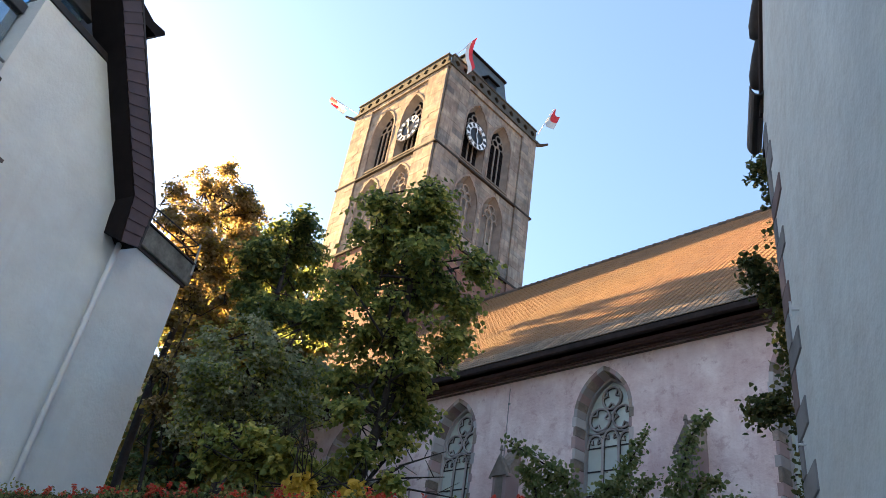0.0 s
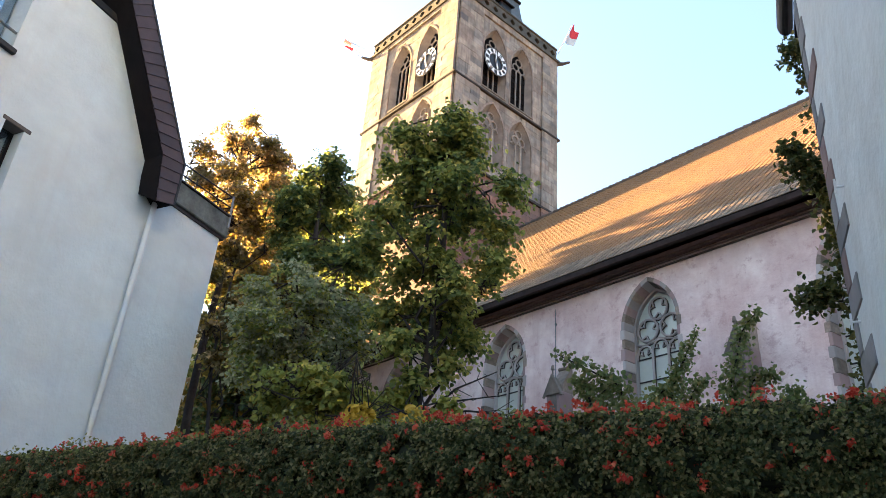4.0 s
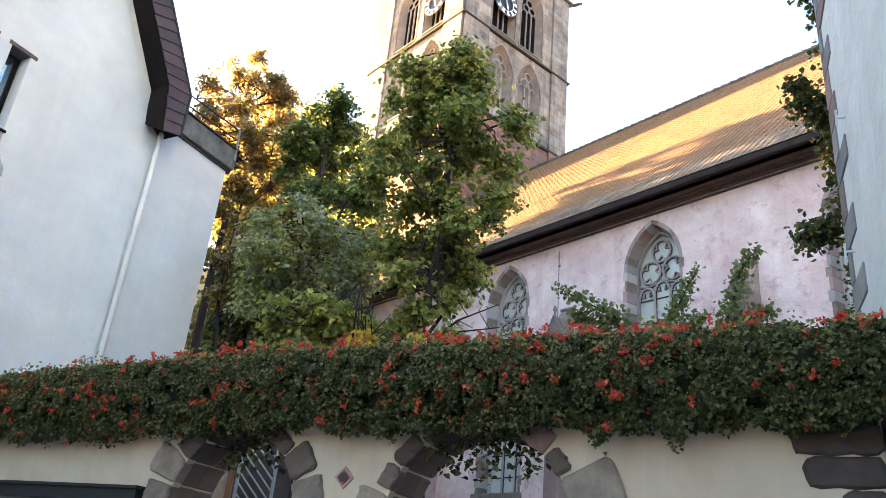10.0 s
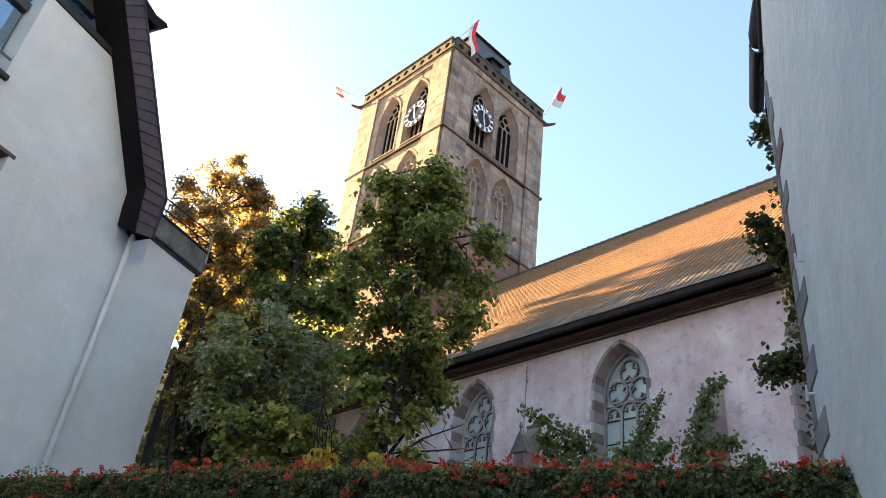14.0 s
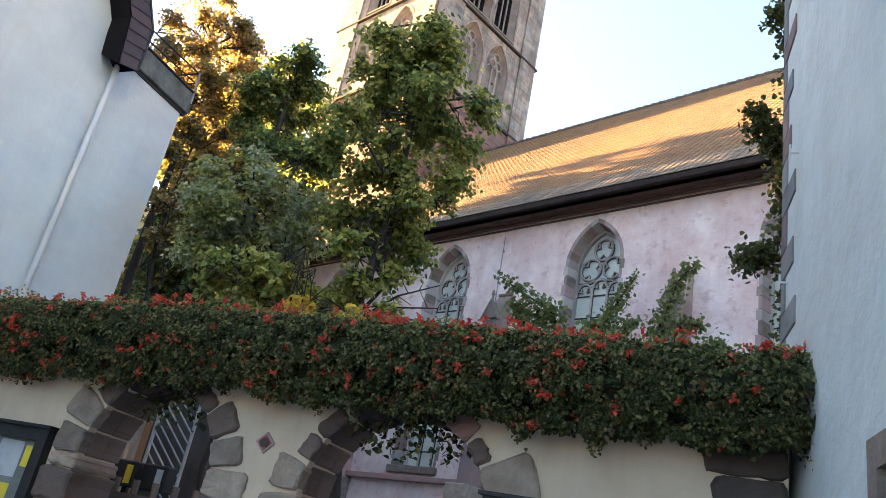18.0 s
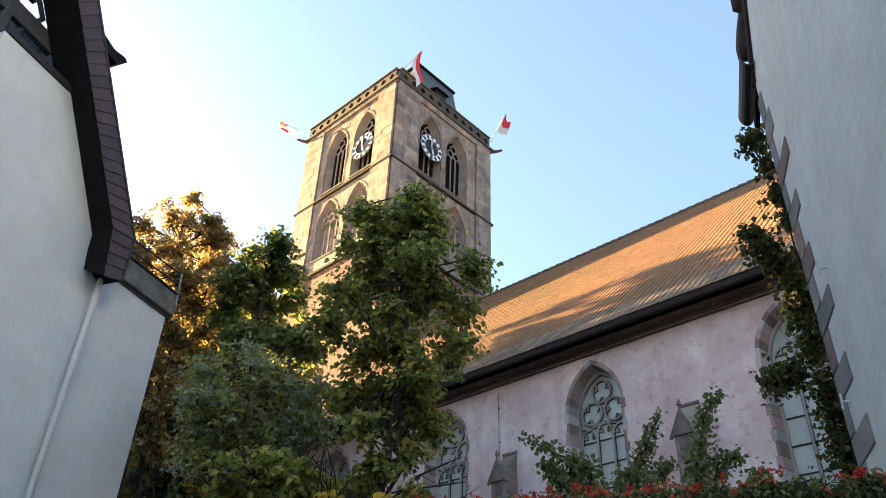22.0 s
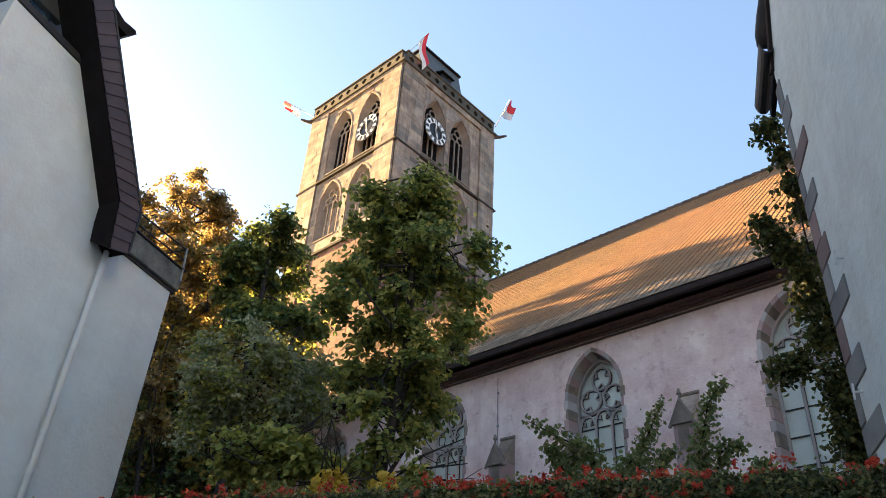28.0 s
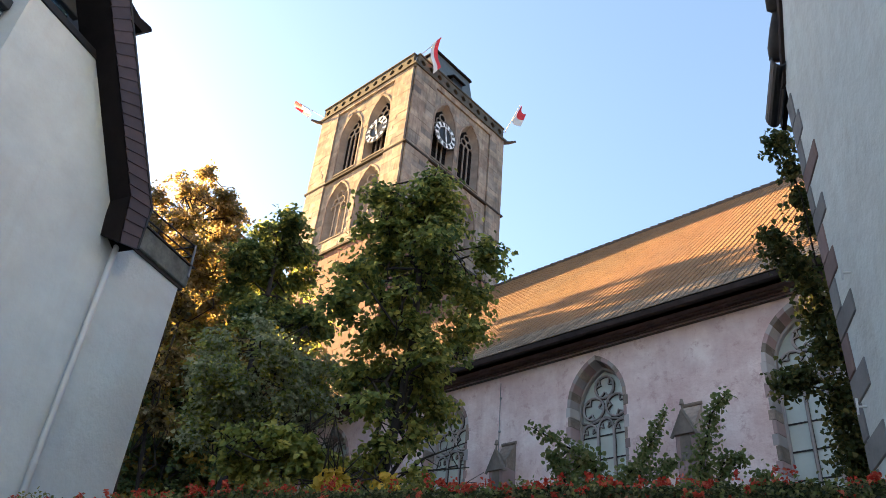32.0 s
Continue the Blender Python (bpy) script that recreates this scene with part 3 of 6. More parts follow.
def church_window(cx):
    w = thing("church_window", "pointed sandstone tracery window with pale milky glazing", "window", group="nave windows", at=(cx, 16.1, 0))
    m = basis((0, 0, 0), 0)
    # narrow surround of alternating stones round the splayed opening
    k = 0
    for side in (-1, 1):
        z = 4.2
        while z < 9.84:
            h = 0.24 + 0.09 * ((k * 7) % 5) / 4
            wd = 0.05 if k % 2 else 0.0
            x0, x1 = side * 0.735, side * (0.87 + wd)
            a, b = z + 0.008, min(z + h, 9.86) - 0.008
            bm = bmesh.new()
            plan = [(x0, -0.42), (side * 0.79, 0.012), (x1, 0.012), (x1, -0.42)]
            lo = [bm.verts.new(m @ Vector((x, a, d))) for x, d in plan]
            hi = [bm.verts.new(m @ Vector((x, b, d))) for x, d in plan]
            bm.faces.new(lo)
            bm.faces.new(hi[::-1])
            for i in range(4):
                bm.faces.new((lo[i], hi[i], hi[(i + 1) % 4], lo[(i + 1) % 4]))
            bmesh.ops.recalc_face_normals(bm, faces=bm.faces[:])
            part("surround_stone", bm, (GREY_S, ROSE_S, PALE_S)[(k * 5) % 3], w)
            z += h
            k += 1
    inner, mid, outer = gothic(0, 1.47, 9.86, 9.86, 10.97, 7)[2:], gothic(0, 1.58, 9.86, 9.86, 11.05, 7)[2:], gothic(0, 1.78, 9.86, 9.86, 11.18, 7)[2:]
    for i in range(len(inner) - 1):
        bm = bmesh.new()
        ring = [[bm.verts.new(m @ Vector((*p[j], d))) for p, d in ((inner, -0.42), (mid, 0.012), (outer, 0.012), (outer, -0.42))] for j in (i, i + 1)]
        for k in range(4):
            bm.faces.new((ring[0][k], ring[1][k], ring[1][(k + 1) % 4], ring[0][(k + 1) % 4]))
        bm.faces.new(ring[0])
        bm.faces.new(ring[1][::-1])
        bmesh.ops.recalc_face_normals(bm, faces=bm.faces[:])
        part("arch_stone", bm, (GREY_S, ROSE_S, PALE_S)[(i * 2) % 3], w)
    part("sill", boxed(m, (-0.95, 4.05, -0.5), (0.95, 4.26, 0.12), 0.03), GREY_S, w)
    part("glazing", slab(m, gothic(0, 1.56, 4.25, 9.85, 11.03), [], -0.50, -0.48), GLASS_C, w, "milky leaded glass")
    d = -0.42

    def bar(name, pts, r, sides=6):
        part(name, tube(bmesh.new(), pts, r, sides, m=m), PALE_S, fr)
        part("lead_edge", tube(bmesh.new(), [(p[0], p[1], p[2] - 0.05) for p in pts], r + 0.004, 5, m=m), DARK_S, fr)

    frame_o, frame_i = gothic(0, 1.56, 4.25, 9.85, 11.05), gothic(0, 1.40, 4.32, 9.85, 10.90)
    fr = part("frame", slab(m, frame_o, [frame_i], -0.49, -0.36), PALE_S, w)
    for x in (-0.235, 0.235):
        bar("mullion", [(x, 4.2, d), (x, 9.28, d)], 0.036, 6)
    # pointed heads of the three lights, the middle one a little higher
    for x, up in ((-0.47, 0.0), (0.0, 0.10), (0.47, 0.0)):
        for s in (-1, 1):
            bar("tracery", [(x + s * 0.235 * math.cos(radians(a)) ** 0.8, 9.08 + up + 0.36 * math.sin(radians(a)), d) for a in range(0, 90, 14)] + [(x, 9.44 + up, d)], 0.028, 6)
            bar("cusp", [(x + s * 0.18, 9.25 + up, d), (x + s * 0.07, 9.20 + up, d), (x + s * 0.10, 9.33 + up, d)], 0.018, 5)
    # two round trefoils and a taller one in the point
    for cx0, cz0, r, turn in ((-0.345, 9.86, 0.31, 70), (0.345, 9.86, 0.31, 110), (0.0, 10.42, 0.28, 90)):
        bar("tracery", [(cx0 + r * math.cos(radians(a)), cz0 + r * (1.12 if cx0 == 0 else 1.0) * math.sin(radians(a)), d) for a in range(0, 361, 24)], 0.032, 6)
        for a0 in (turn, turn + 120, turn + 240):
            tip = [(cx0 + rr * math.cos(radians(a0 + 60 + q)), cz0 + rr * math.sin(radians(a0 + 60 + q)), d) for rr, q in ((r, -26), (r * 0.72, -14), (r * 0.48, 0), (r * 0.72, 14), (r, 26))]
            bar("cusp", tip, 0.020, 5)
    bar("tracery", [(-0.7, 9.52, d), (-0.47, 9.46, d), (-0.235, 9.5, d), (0.0, 9.58, d), (0.235, 9.5, d), (0.47, 9.46, d), (0.7, 9.52, d)], 0.03, 6)
    z = 4.75
    while z < 9.2:
        part("saddle_bar", boxed(m, (-0.70, z, -0.478), (0.70, z + 0.03, -0.45)), IRON, fr)
        z += 0.62
    return w


church_windows = [church_window(c) for c in WINS]
rod = thing("lightning_conductor", "thin grey lightning conductor cable on the pink wall", "cable")
part("cable", tube(bmesh.new(), [(-13.90, 16.07, 11.1), (-13.89, 16.07, 9.0), (-13.89, 16.07, 3.98)], 0.012, 5), LEAD, rod)
for z in (10.6, 9.6, 8.4):
    part("clip", boxed(Matrix.Identity(4), (-13.915, 16.055, z), (-13.865, 16.1, z + 0.05)), LEAD, rod)


def buttress(cx):
    b = thing("buttress", "stone wall buttress with a small gabled top and finial", "buttress", group="nave buttresses", at=(cx, 16.1, 0))
    m = basis((0, 0, 0), 0)
    part("pier", boxed(m, (-0.24, 0, 0.004), (0.24, 8.4, 0.56), 0.02), ROSE_S, b)
    part("pier_base", boxed(m, (-0.36, 0, 0.004), (0.36, 3.8, 0.85), 0.03), GREY_S, b)
    gab = part("gablet", slab(m, [(-0.26, 8.3), (0.26, 8.3), (0.0, 8.82)], [], 0.40, 0.62), SAND_D, b)
    part("niche", slab(m, gothic(0, 0.26, 7.7, 8.15, 8.4), [], 0.562, 0.568), SAND_D, b)
    bm = bmesh.new()
    vs = [bm.verts.new(m @ Vector(p)) for p in ((-0.22, 8.62, 0.42), (0.22, 8.62, 0.42), (0.22, 9.2, 0.004), (-0.22, 9.2, 0.004), (-0.22, 8.35, 0.42), (0.22, 8.35, 0.42), (0.22, 8.35, 0.004), (-0.22, 8.35, 0.004))]
    for q in ((0, 1, 2, 3), (0, 4, 5, 1), (1, 5, 6, 2), (3, 7, 4, 0), (4, 7, 6, 5)):
        bm.faces.new([vs[k] for k in q])
    part("coping", bm, GREY_S, b, "weathered sloping coping")
    part("coping_top", tube(bmesh.new(), [(-0.24, 9.2, 0.03), (0.24, 9.2, 0.03)], 0.05, 8, m=m), GREY_S, b)
    for s in (-1, 1):
        part("gablet_edge", tube(bmesh.new(), [(s * 0.31, 8.24, 0.60), (0, 8.86, 0.60)], 0.04, 6, m=m), SAND_D, gab)
    part("finial", tube(bmesh.new(), [(0, 8.8, 0.58), (0, 9.1, 0.58)], 0.032, 6, 0.02, m=m), SAND_D, gab)
    part("finial_knob", tube(bmesh.new(), [(0, 9.0, 0.58), (0, 9.04, 0.58), (0, 9.09, 0.58), (0, 9.13, 0.58)], 0.06, 8, 0.03, m=m), SAND_D, gab)
    return b


for c in (-18.75, -13.52, -8.13):
    buttress(c)

# ---------------------------------------------------------------- tower
TX, TXL, TY, TYB = -27.77, -36.85, 23.0, 32.2
tower = thing("church_tower", "square sandstone church tower with belfry windows, clocks and slate cap", "tower")
FACE_E, FACE_S = basis((TX, TY, 0), 90), basis((TX, TY, 0), 0)
E_W = ((3.25, 0), (5.75, 1))            # window axes along the east face
S_W = ((-2.85, 0), (-5.62, 1))
STR, COR = 32.85, 39.55
OPEN_W = 2.06                           # width of a window bay at the wall face


def tower_face(m, x0, x1, axes):
    up = [gothic(c, OPEN_W, 33.25, 36.6, 38.5, 8) for c, _ in axes]
    low = [gothic(c, OPEN_W, 27.9, 30.6, 32.42, 8) for c, _ in axes]
    part("wall", slab(m, [(x0, 0), (x1, 0), (x1, COR), (x0, COR)], up + low, -0.9, 0), SAND_D, tower, "sandstone ashlar wall")
    return up, low


tower_face(FACE_E, 0, 9.2, E_W)
tower_face(FACE_S, -9.08, 0, S_W)
part("wall", boxed(Matrix.Identity(4), (TXL, TYB - 0.9, 0), (TX - 0.91, TYB, COR)), SAND_D, tower)
part("wall", boxed(Matrix.Identity(4), (TXL, TY + 0.91, 0), (TXL + 0.9, TYB - 0.91, COR)), SAND_D, tower)


def inside(x, z, axes, pad=0.0):
    for c, _ in axes:
        for z0, z1, z2 in ((33.25, 36.6, 38.5), (27.9, 30.6, 32.42)):
            if abs(x - c) < OPEN_W / 2 + pad and z0 - pad < z < z1:
                return True
            if z1 <= z < z2 + pad and abs(x - c) < (OPEN_W / 2 + pad) * max(0.0, 1 - ((z - z1) / (z2 + pad - z1)) ** 1.6):
                return True
    return False


def ashlar(m, x0, x1, axes, seed, panel):
    """Courses of squared blocks, each a little proud of the next."""
    rng = np.random.default_rng(seed)
    rest, foot = bmesh.new(), bmesh.new()
    singles = 0
    z = 14.0
    while z < COR - 0.1:
        h = rng.uniform(0.34, 0.5)
        h = min(h, COR - z)
        x = x0
        while x < x1 - 0.01:
            stop = min(p for p in (*panel, x1) if p > x + 0.01)
            w = min(rng.uniform(0.5, 1.25), stop - x)
            if stop - x - w < 0.3:
                w = stop - x
            # trim blocks at openings
            a, b = x, x + w
            probe = [a + (b - a) * k / 12 for k in range(13)]
            free = [p for p in probe if not (inside(p, z + 0.05, axes) or inside(p, z + h - 0.05, axes))]
            if len(free) > 2:
                runs = []
                for p in free:
                    if runs and p - runs[-1][-1] < (b - a) / 12 * 1.5:
                        runs[-1].append(p)
                    else:
                        runs.append([p])
                for run_ in runs:
                    lo, hi = run_[0], run_[-1]
                    if hi - lo < 0.08:
                        continue
                    proud = rng.uniform(0.012, 0.032) + (0.0 if panel[0] < (lo + hi) / 2 < panel[1] and z < 38.8 else 0.13)
                    if z > 33.3 and singles < 150:
                        part("stone", boxed(m, (lo + 0.004, z + 0.004, 0.0), (hi - 0.004, z + h - 0.004, proud)), SAND_O, tower)
                        singles += 1
                    else:
                        box(rest if z > 26.6 else foot, m, (lo + 0.004, z + 0.004, 0.0), (hi - 0.004, z + h - 0.004, proud))
            x += w
        z += h
    for bm, m in ((rest, SAND), (foot, SAND_P)):
        ob = part("ashlar_rest", bm, m, tower)
        ob["kind"] = "stuff"


ashlar(FACE_E, 0.02, 9.18, E_W, 1, (2.0, 7.68))
ashlar(FACE_S, -9.06, -0.02, S_W, 2, (-7.25, -1.7))


def tower_window(m, cx, z0, z1, z2, blind):
    w = thing("tower_window", "blind pointed tower window with stone tracery" if blind else "pointed belfry window with stone tracery and dark louvres", "window", group="tower windows")
    w.matrix_world = m @ Matrix.Translation((cx, 0, 0))
    i = Matrix.Identity(4)
    stone, fwd, thick = (SAND, -0.15, 0.06) if blind else (REVEAL, -0.30, 0.045)
    bm = bmesh.new()
    outer, inner = gothic(0, OPEN_W, z0, z1, z2, 8), gothic(0, 1.52, z0 + 0.12, z1, z2 - 0.34, 8)
    edge = [bm.verts.new((x, z, -0.01)) for x, z in outer]
    deep = [bm.verts.new((x, z, -0.50)) for x, z in inner]
    for k in range(len(edge)):              # splayed reveal
        n = (k + 1) % len(edge)
        bm.faces.new((edge[k], edge[n], deep[n], deep[k]))
    bmesh.ops.recalc_face_normals(bm, faces=bm.faces[:])
    part("arch_edge", slab(i, gothic(0, OPEN_W + 0.20, z0, z1, z2 + 0.14, 8), [gothic(0, OPEN_W - 0.03, z0 + 0.02, z1, z2 - 0.01, 8)], -0.02, 0.045), SAND, w, "plain dressed stone arch edge")
    part("reveal", bm, REVEAL, w)
    # belfry backs are near-black sheets in place of the dark room behind
    part("window_back", slab(i, gothic(0, 1.6, z0, z1, z2 - 0.25), [], -0.6 if blind else -0.56, -0.5 if blind else -0.46), REVEAL if blind else BELFRY_DARK, w)
    for x in (-0.22, 0.22):
        part("mullion", boxed(i, (x - thick, z0, fwd - 0.06), (x + thick, z1 + 0.1, fwd + 0.04), 0.015), stone, w)
    part("sill", boxed(i, (-1.02, z0 - 0.02, -0.6), (1.02, z0 + 0.12, 0.06), 0.02), SAND_D, w)
    for cx2, cz, r in ((-0.28, z1 + 0.35, 0.27), (0.28, z1 + 0.35, 0.27), (0, z1 + 0.85, 0.28)):
        part("tracery", tube(bmesh.new(), [(x, z, fwd) for x, z in arc_pts(cx2, cz, r, 0, 360, 14)], thick, 6), stone, w)
    for x in (-0.44, 0, 0.44):
        part("tracery", tube(bmesh.new(), [(x + xx, z, fwd) for xx, z in arc_pts(0, z1 - 0.1, 0.22, 0, 180, 8)], thick * 0.9, 6), stone, w)
    z = z0 + 0.3
    while z < z1 and not blind:
        part("louvre", boxed(i, (-0.7, z, -0.46), (0.7, z + 0.05, -0.40)), DARK_W, w)
        z += 0.42
    return w


for m, axes in ((FACE_E, E_W), (FACE_S, S_W)):
    for c, _ in axes:
        tower_window(m, c, 33.25, 36.6, 38.5, False)
        tower_window(m, c, 27.9, 30.6, 32.42, True)


def clock(m, cx, cz):
    c = thing("tower_clock", "large white ring clock dial with black numerals", "clock", group="tower clocks")
    c.matrix_world = m @ Matrix.Translation((cx, cz, 0.16))
    i = Matrix.Identity(4)
    ring = [(x, z) for x, z in arc_pts(0, 0, 0.99, 0, 360, 36)][:-1]
    hole = [(x, z) for x, z in arc_pts(0, 0, 0.59, 0, 360, 36)][:-1]
    dial = part("dial_ring", slab(i, ring, [hole], -0.05, 0.0), DIAL_W, c)
    part("rim", tube(bmesh.new(), [(x, z, 0.0) for x, z in arc_pts(0, 0, 0.99, 0, 360, 36)], 0.025, 6), DIAL_B, c)
    part("inner_rim", tube(bmesh.new(), [(x, z, 0.0) for x, z in arc_pts(0, 0, 0.58, 0, 360, 36)], 0.025, 6), DIAL_B, c)
    part("backing", slab(i, [(x, z) for x, z in arc_pts(0, 0, 0.58, 0, 360, 30)][:-1], [], -0.07, -0.055), DIAL_B, c)
    for k in range(12):
        r = Matrix.Rotation(radians(-30 * k), 4, "Z")
        bars = (-0.07, 0.0, 0.07) if k % 3 else (-0.09, -0.03, 0.03, 0.09)
        bm = bmesh.new()
        for x in bars:
            box(bm, r, (x - 0.026, 0.66, 0.002), (x + 0.026, 0.93, 0.014))
        part("numeral", bm, DIAL_B, dial)
    for ang, ln, wd in ((165, 0.62, 0.07), (355, 0.9, 0.05)):
        r = Matrix.Rotation(radians(-ang), 4, "Z")
        part("pointer", slab(r, [(-wd, -0.2), (wd, -0.2), (wd * 0.9, ln * 0.7), (0, ln), (-wd * 0.9, ln * 0.7)], [], 0.03, 0.045), DIAL_W, c)
    part("bracket", boxed(i, (-0.05, -0.6, -0.5), (0.05, 0.6, -0.056)), IRON, c)
    return c


clock(FACE_E, 3.22, 35.68)
clock(FACE_S, -2.76, 35.28)

ID = Matrix.Identity(4)


def tower_band(name, z0, z1, out, material, label):
    bm = bmesh.new()
    box(bm, ID, (TXL - out, TY - out, z0), (TX + out, TY - 0.002, z1))
    box(bm, ID, (TX + 0.002, TY - 0.002, z0), (TX + out, TYB + out, z1))
    box(bm, ID, (TXL - out, TYB + 0.002, z0), (TX + 0.002, TYB + out, z1))
    box(bm, ID, (TXL - out, TY - 0.002, z0), (TXL - 0.002, TYB + 0.002, z1))
    return part(name, bm, material, tower, label)


tower_band("string_course", STR - 0.06, STR + 0.06, 0.20, BLACK_S, "dark weathered string course")
tower_band("string_course", 26.85, 27.0, 0.18, BLACK_S, "dark weathered string course")
tower_band("cornice", COR - 0.25, COR - 0.08, 0.12, SAND_D, "moulded cornice")
tower_band("cornice", COR - 0.08, COR + 0.10, 0.26, PARAPET, "moulded cornice")
part("deck", boxed(ID, (TXL, TY, COR - 0.3), (TX, TYB, COR)), SAND_D, tower)


def parapet(m, x0, x1):
    n = 11
    step = (x1 - x0) / n
    holes = []
    for k in range(n):
        c = x0 + step * (k + 0.5)
        holes.append([(c + 0.20 * math.cos(radians(a)) * (1.0 if a % 90 else 1.25), COR + 0.56 + 0.20 * math.sin(radians(a)) * (1.0 if a % 90 else 1.25)) for a in range(0, 360, 45)])
    par = part("parapet", slab(m, [(x0, COR + 0.1), (x1, COR + 0.1), (x1, COR + 1.0), (x0, COR + 1.0)], holes, -0.12, 0.12), PARAPET, tower, "pierced quatrefoil parapet")
    part("parapet_coping", boxed(m, (x0 - 0.05, COR + 1.0, -0.18), (x1 + 0.05, COR + 1.13, 0.2), 0.03), PARAPET, par)


parapet(FACE_E, 0.13, 9.1)
parapet(FACE_S, -9.05, -0.13)
parapet(basis((TX, TYB, 0), 180), 0.13, 8.95)
parapet(basis((TXL, TYB, 0), 270), 0.13, 9.07)
# slate cap: steep curved hipped roof with a flat lead top
prof = ((39.6, 0.28), (40.7, 0.42), (41.4, 0.80), (42.1, 1.24), (42.9, 1.62), (43.8, 1.9), (45.4, 2.1))
bm = bmesh.new()
CY = (26.6, 30.4)
rings = []
for z, d in prof:
    f = d / 2.1
    y0, y1 = TY + (CY[0] - TY) * f, TYB - (TYB - CY[1]) * f
    rings.append([bm.verts.new(p) for p in ((TXL + d, y0, z), (TX - d, y0, z), (TX - d, y1, z), (TXL + d, y1, z))])
for a, b in zip(rings, rings[1:]):
    for k in range(4):
        bm.faces.new((a[k], a[(k + 1) % 4], b[(k + 1) % 4], b[k]))
bm.faces.new(rings[-1])
cap = part("cap_roof", bm, SLATE, tower, "dark slate cap roof")
part("cap_eave", boxed(ID, (TXL + 1.95, CY[0] - 0.15, 45.4), (TX - 1.95, CY[1] + 0.15, 45.62), 0.05), DARK_W, tower)
part("cap_top", boxed(ID, (TXL + 2.3, CY[0] + 0.15, 45.62), (TX - 2.3, CY[1] - 0.15, 45.8)), SLATE, tower)
# solid black block, the dormer's inner darkness put into its colour
part("dormer", boxed(ID, (TX - 2.0, 27.9, 42.9), (TX - 1.35, 28.9, 43.4)), DIAL_B, cap, "black block for the dark inside of the dormer")
part("dormer_roof", slab(basis((0, 27.75, 0), 0), [(TX - 2.1, 43.75), (TX - 1.15, 43.35), (TX - 1.15, 43.45), (TX - 2.1, 43.9)], [], -1.3, 0.0), DARK_W, cap)
for x, y in ((TX, TYB), (TXL, TY)):
    d = Vector((1 if x == TX else -1, 1 if y == TYB else -1, 0)).normalized()
    g = tube(bmesh.new(), [Vector((x, y, COR - 0.1)), Vector((x, y, COR - 0.05)) + d * 0.5, Vector((x, y, COR + 0.12)) + d * 0.95], 0.16, 7, 0.08)
    part("gargoyle_spout", g, DARK_S, tower, "carved stone water spout")


def flag(x, y, z, lean, droop, seed, share=0.55):
    f = thing("flag", "red and white flag on a slanting pole at the tower parapet", "flag", group="tower flags")
    base = Vector((x, y, z))
    tip = base + Vector(lean)
    pole = part("pole", tube(bmesh.new(), [base, tip], 0.035, 6), PIPE, f)
    side = Vector(droop)
    for k, m in ((0, FLAG_R), (1, FLAG_W)):
        bm = bmesh.new()
        grid = []
        for i in range(9):
            row = []
            for j in range(5):
                u, v = i / 8, (k + j / 4) / 2
                p = tip.lerp(base, 0.03 + share * v) + side * u
                p += Vector((0.12 * math.sin(5 * u + 2 * v + seed), 0.12 * math.cos(4 * u + seed), 0.1 * math.sin(6 * u + seed)))
                row.append(bm.verts.new(p))
            grid.append(row)
        for i in range(8):
            for j in range(4):
                bm.faces.new((grid[i][j], grid[i + 1][j], grid[i + 1][j + 1], grid[i][j + 1]))
        part("cloth", bm, m, pole, "red cloth" if k == 0 else "white cloth", smooth=True)
    return f


flag(TX + 0.1, TYB + 0.1, COR + 0.9, (1.0, 0.4, 2.4), (0.45, 0.25, -0.85), 1, 0.5)
flag(TX, TY + 0.2, COR + 1.0, (0.67, 1.15, 2.35), (0.06, 0.08, -2.8), 2, 0.34)
flag(TXL, TY - 0.1, COR + 0.4, (-3.6, -0.5, 3.4), (-0.3, 0.0, -0.55), 3)

# ---------------------------------------------------------------- white town house with the gable (town hall side)
LBF = NEAR @ basis((-12.0, 3.58, 0), 112)
REAR = basis((-12.0, 3.58, 0), 112)
house = thing("white_house", "white rendered town house gable with brown shingled roof edge", "house")
W_HOLES = [[(-4.15, 6.78), (-3.84, 6.78), (-3.84, 8.0), (-4.15, 8.0)], [(-3.55, 6.77), (-3.05, 6.77), (-3.05, 8.0), (-3.55, 8.0)],
           [(-2.75, 6.74), (-2.45, 6.74), (-2.45, 7.99), (-2.75, 7.99)], [(-3.1, 4.34), (-2.79, 4.34), (-2.79, 5.55), (-3.1, 5.55)],
           [(-4.2, 4.34), (-3.6, 4.34), (-3.6, 5.57), (-4.2, 5.57)]]
DOOR = [(-4.75, FOOT), (-3.05, FOOT)] + arc_pts(-3.9, 1.95, 0.85, 0, 180, 14)
gable = [(-14, FOOT), (1.62, FOOT), (1.62, 8.42), (-0.35, 8.42), (-0.39, 8.84), (-1.68, 10.72), (-3.05, 10.72), (-3.05, 8.95), (-9, 8.95), (-9, 10.72), (-10.4, 10.72), (-12, 8.4), (-14, 8.4)]
part("wall", slab(LBF, gable, W_HOLES + [DOOR], -0.45, 0), WHITE_L, house, "white roughcast gable wall")
part("wall", boxed(LBF, (1.17, FOOT, -12), (1.62, 8.42, -0.451)), WHITE_L, house)
part("wall", boxed(LBF, (-14, FOOT, -12.5), (1.62, 8.4, -12.01)), WHITE_L, house)
# unseen blocks added behind the house to keep sun off trees and walls
part("rear_wing", boxed(REAR, (-14, 0, -24), (6.3, 18.0, -13)), WHITE_L, house, "plain unseen block added to keep sun off trees and walls")
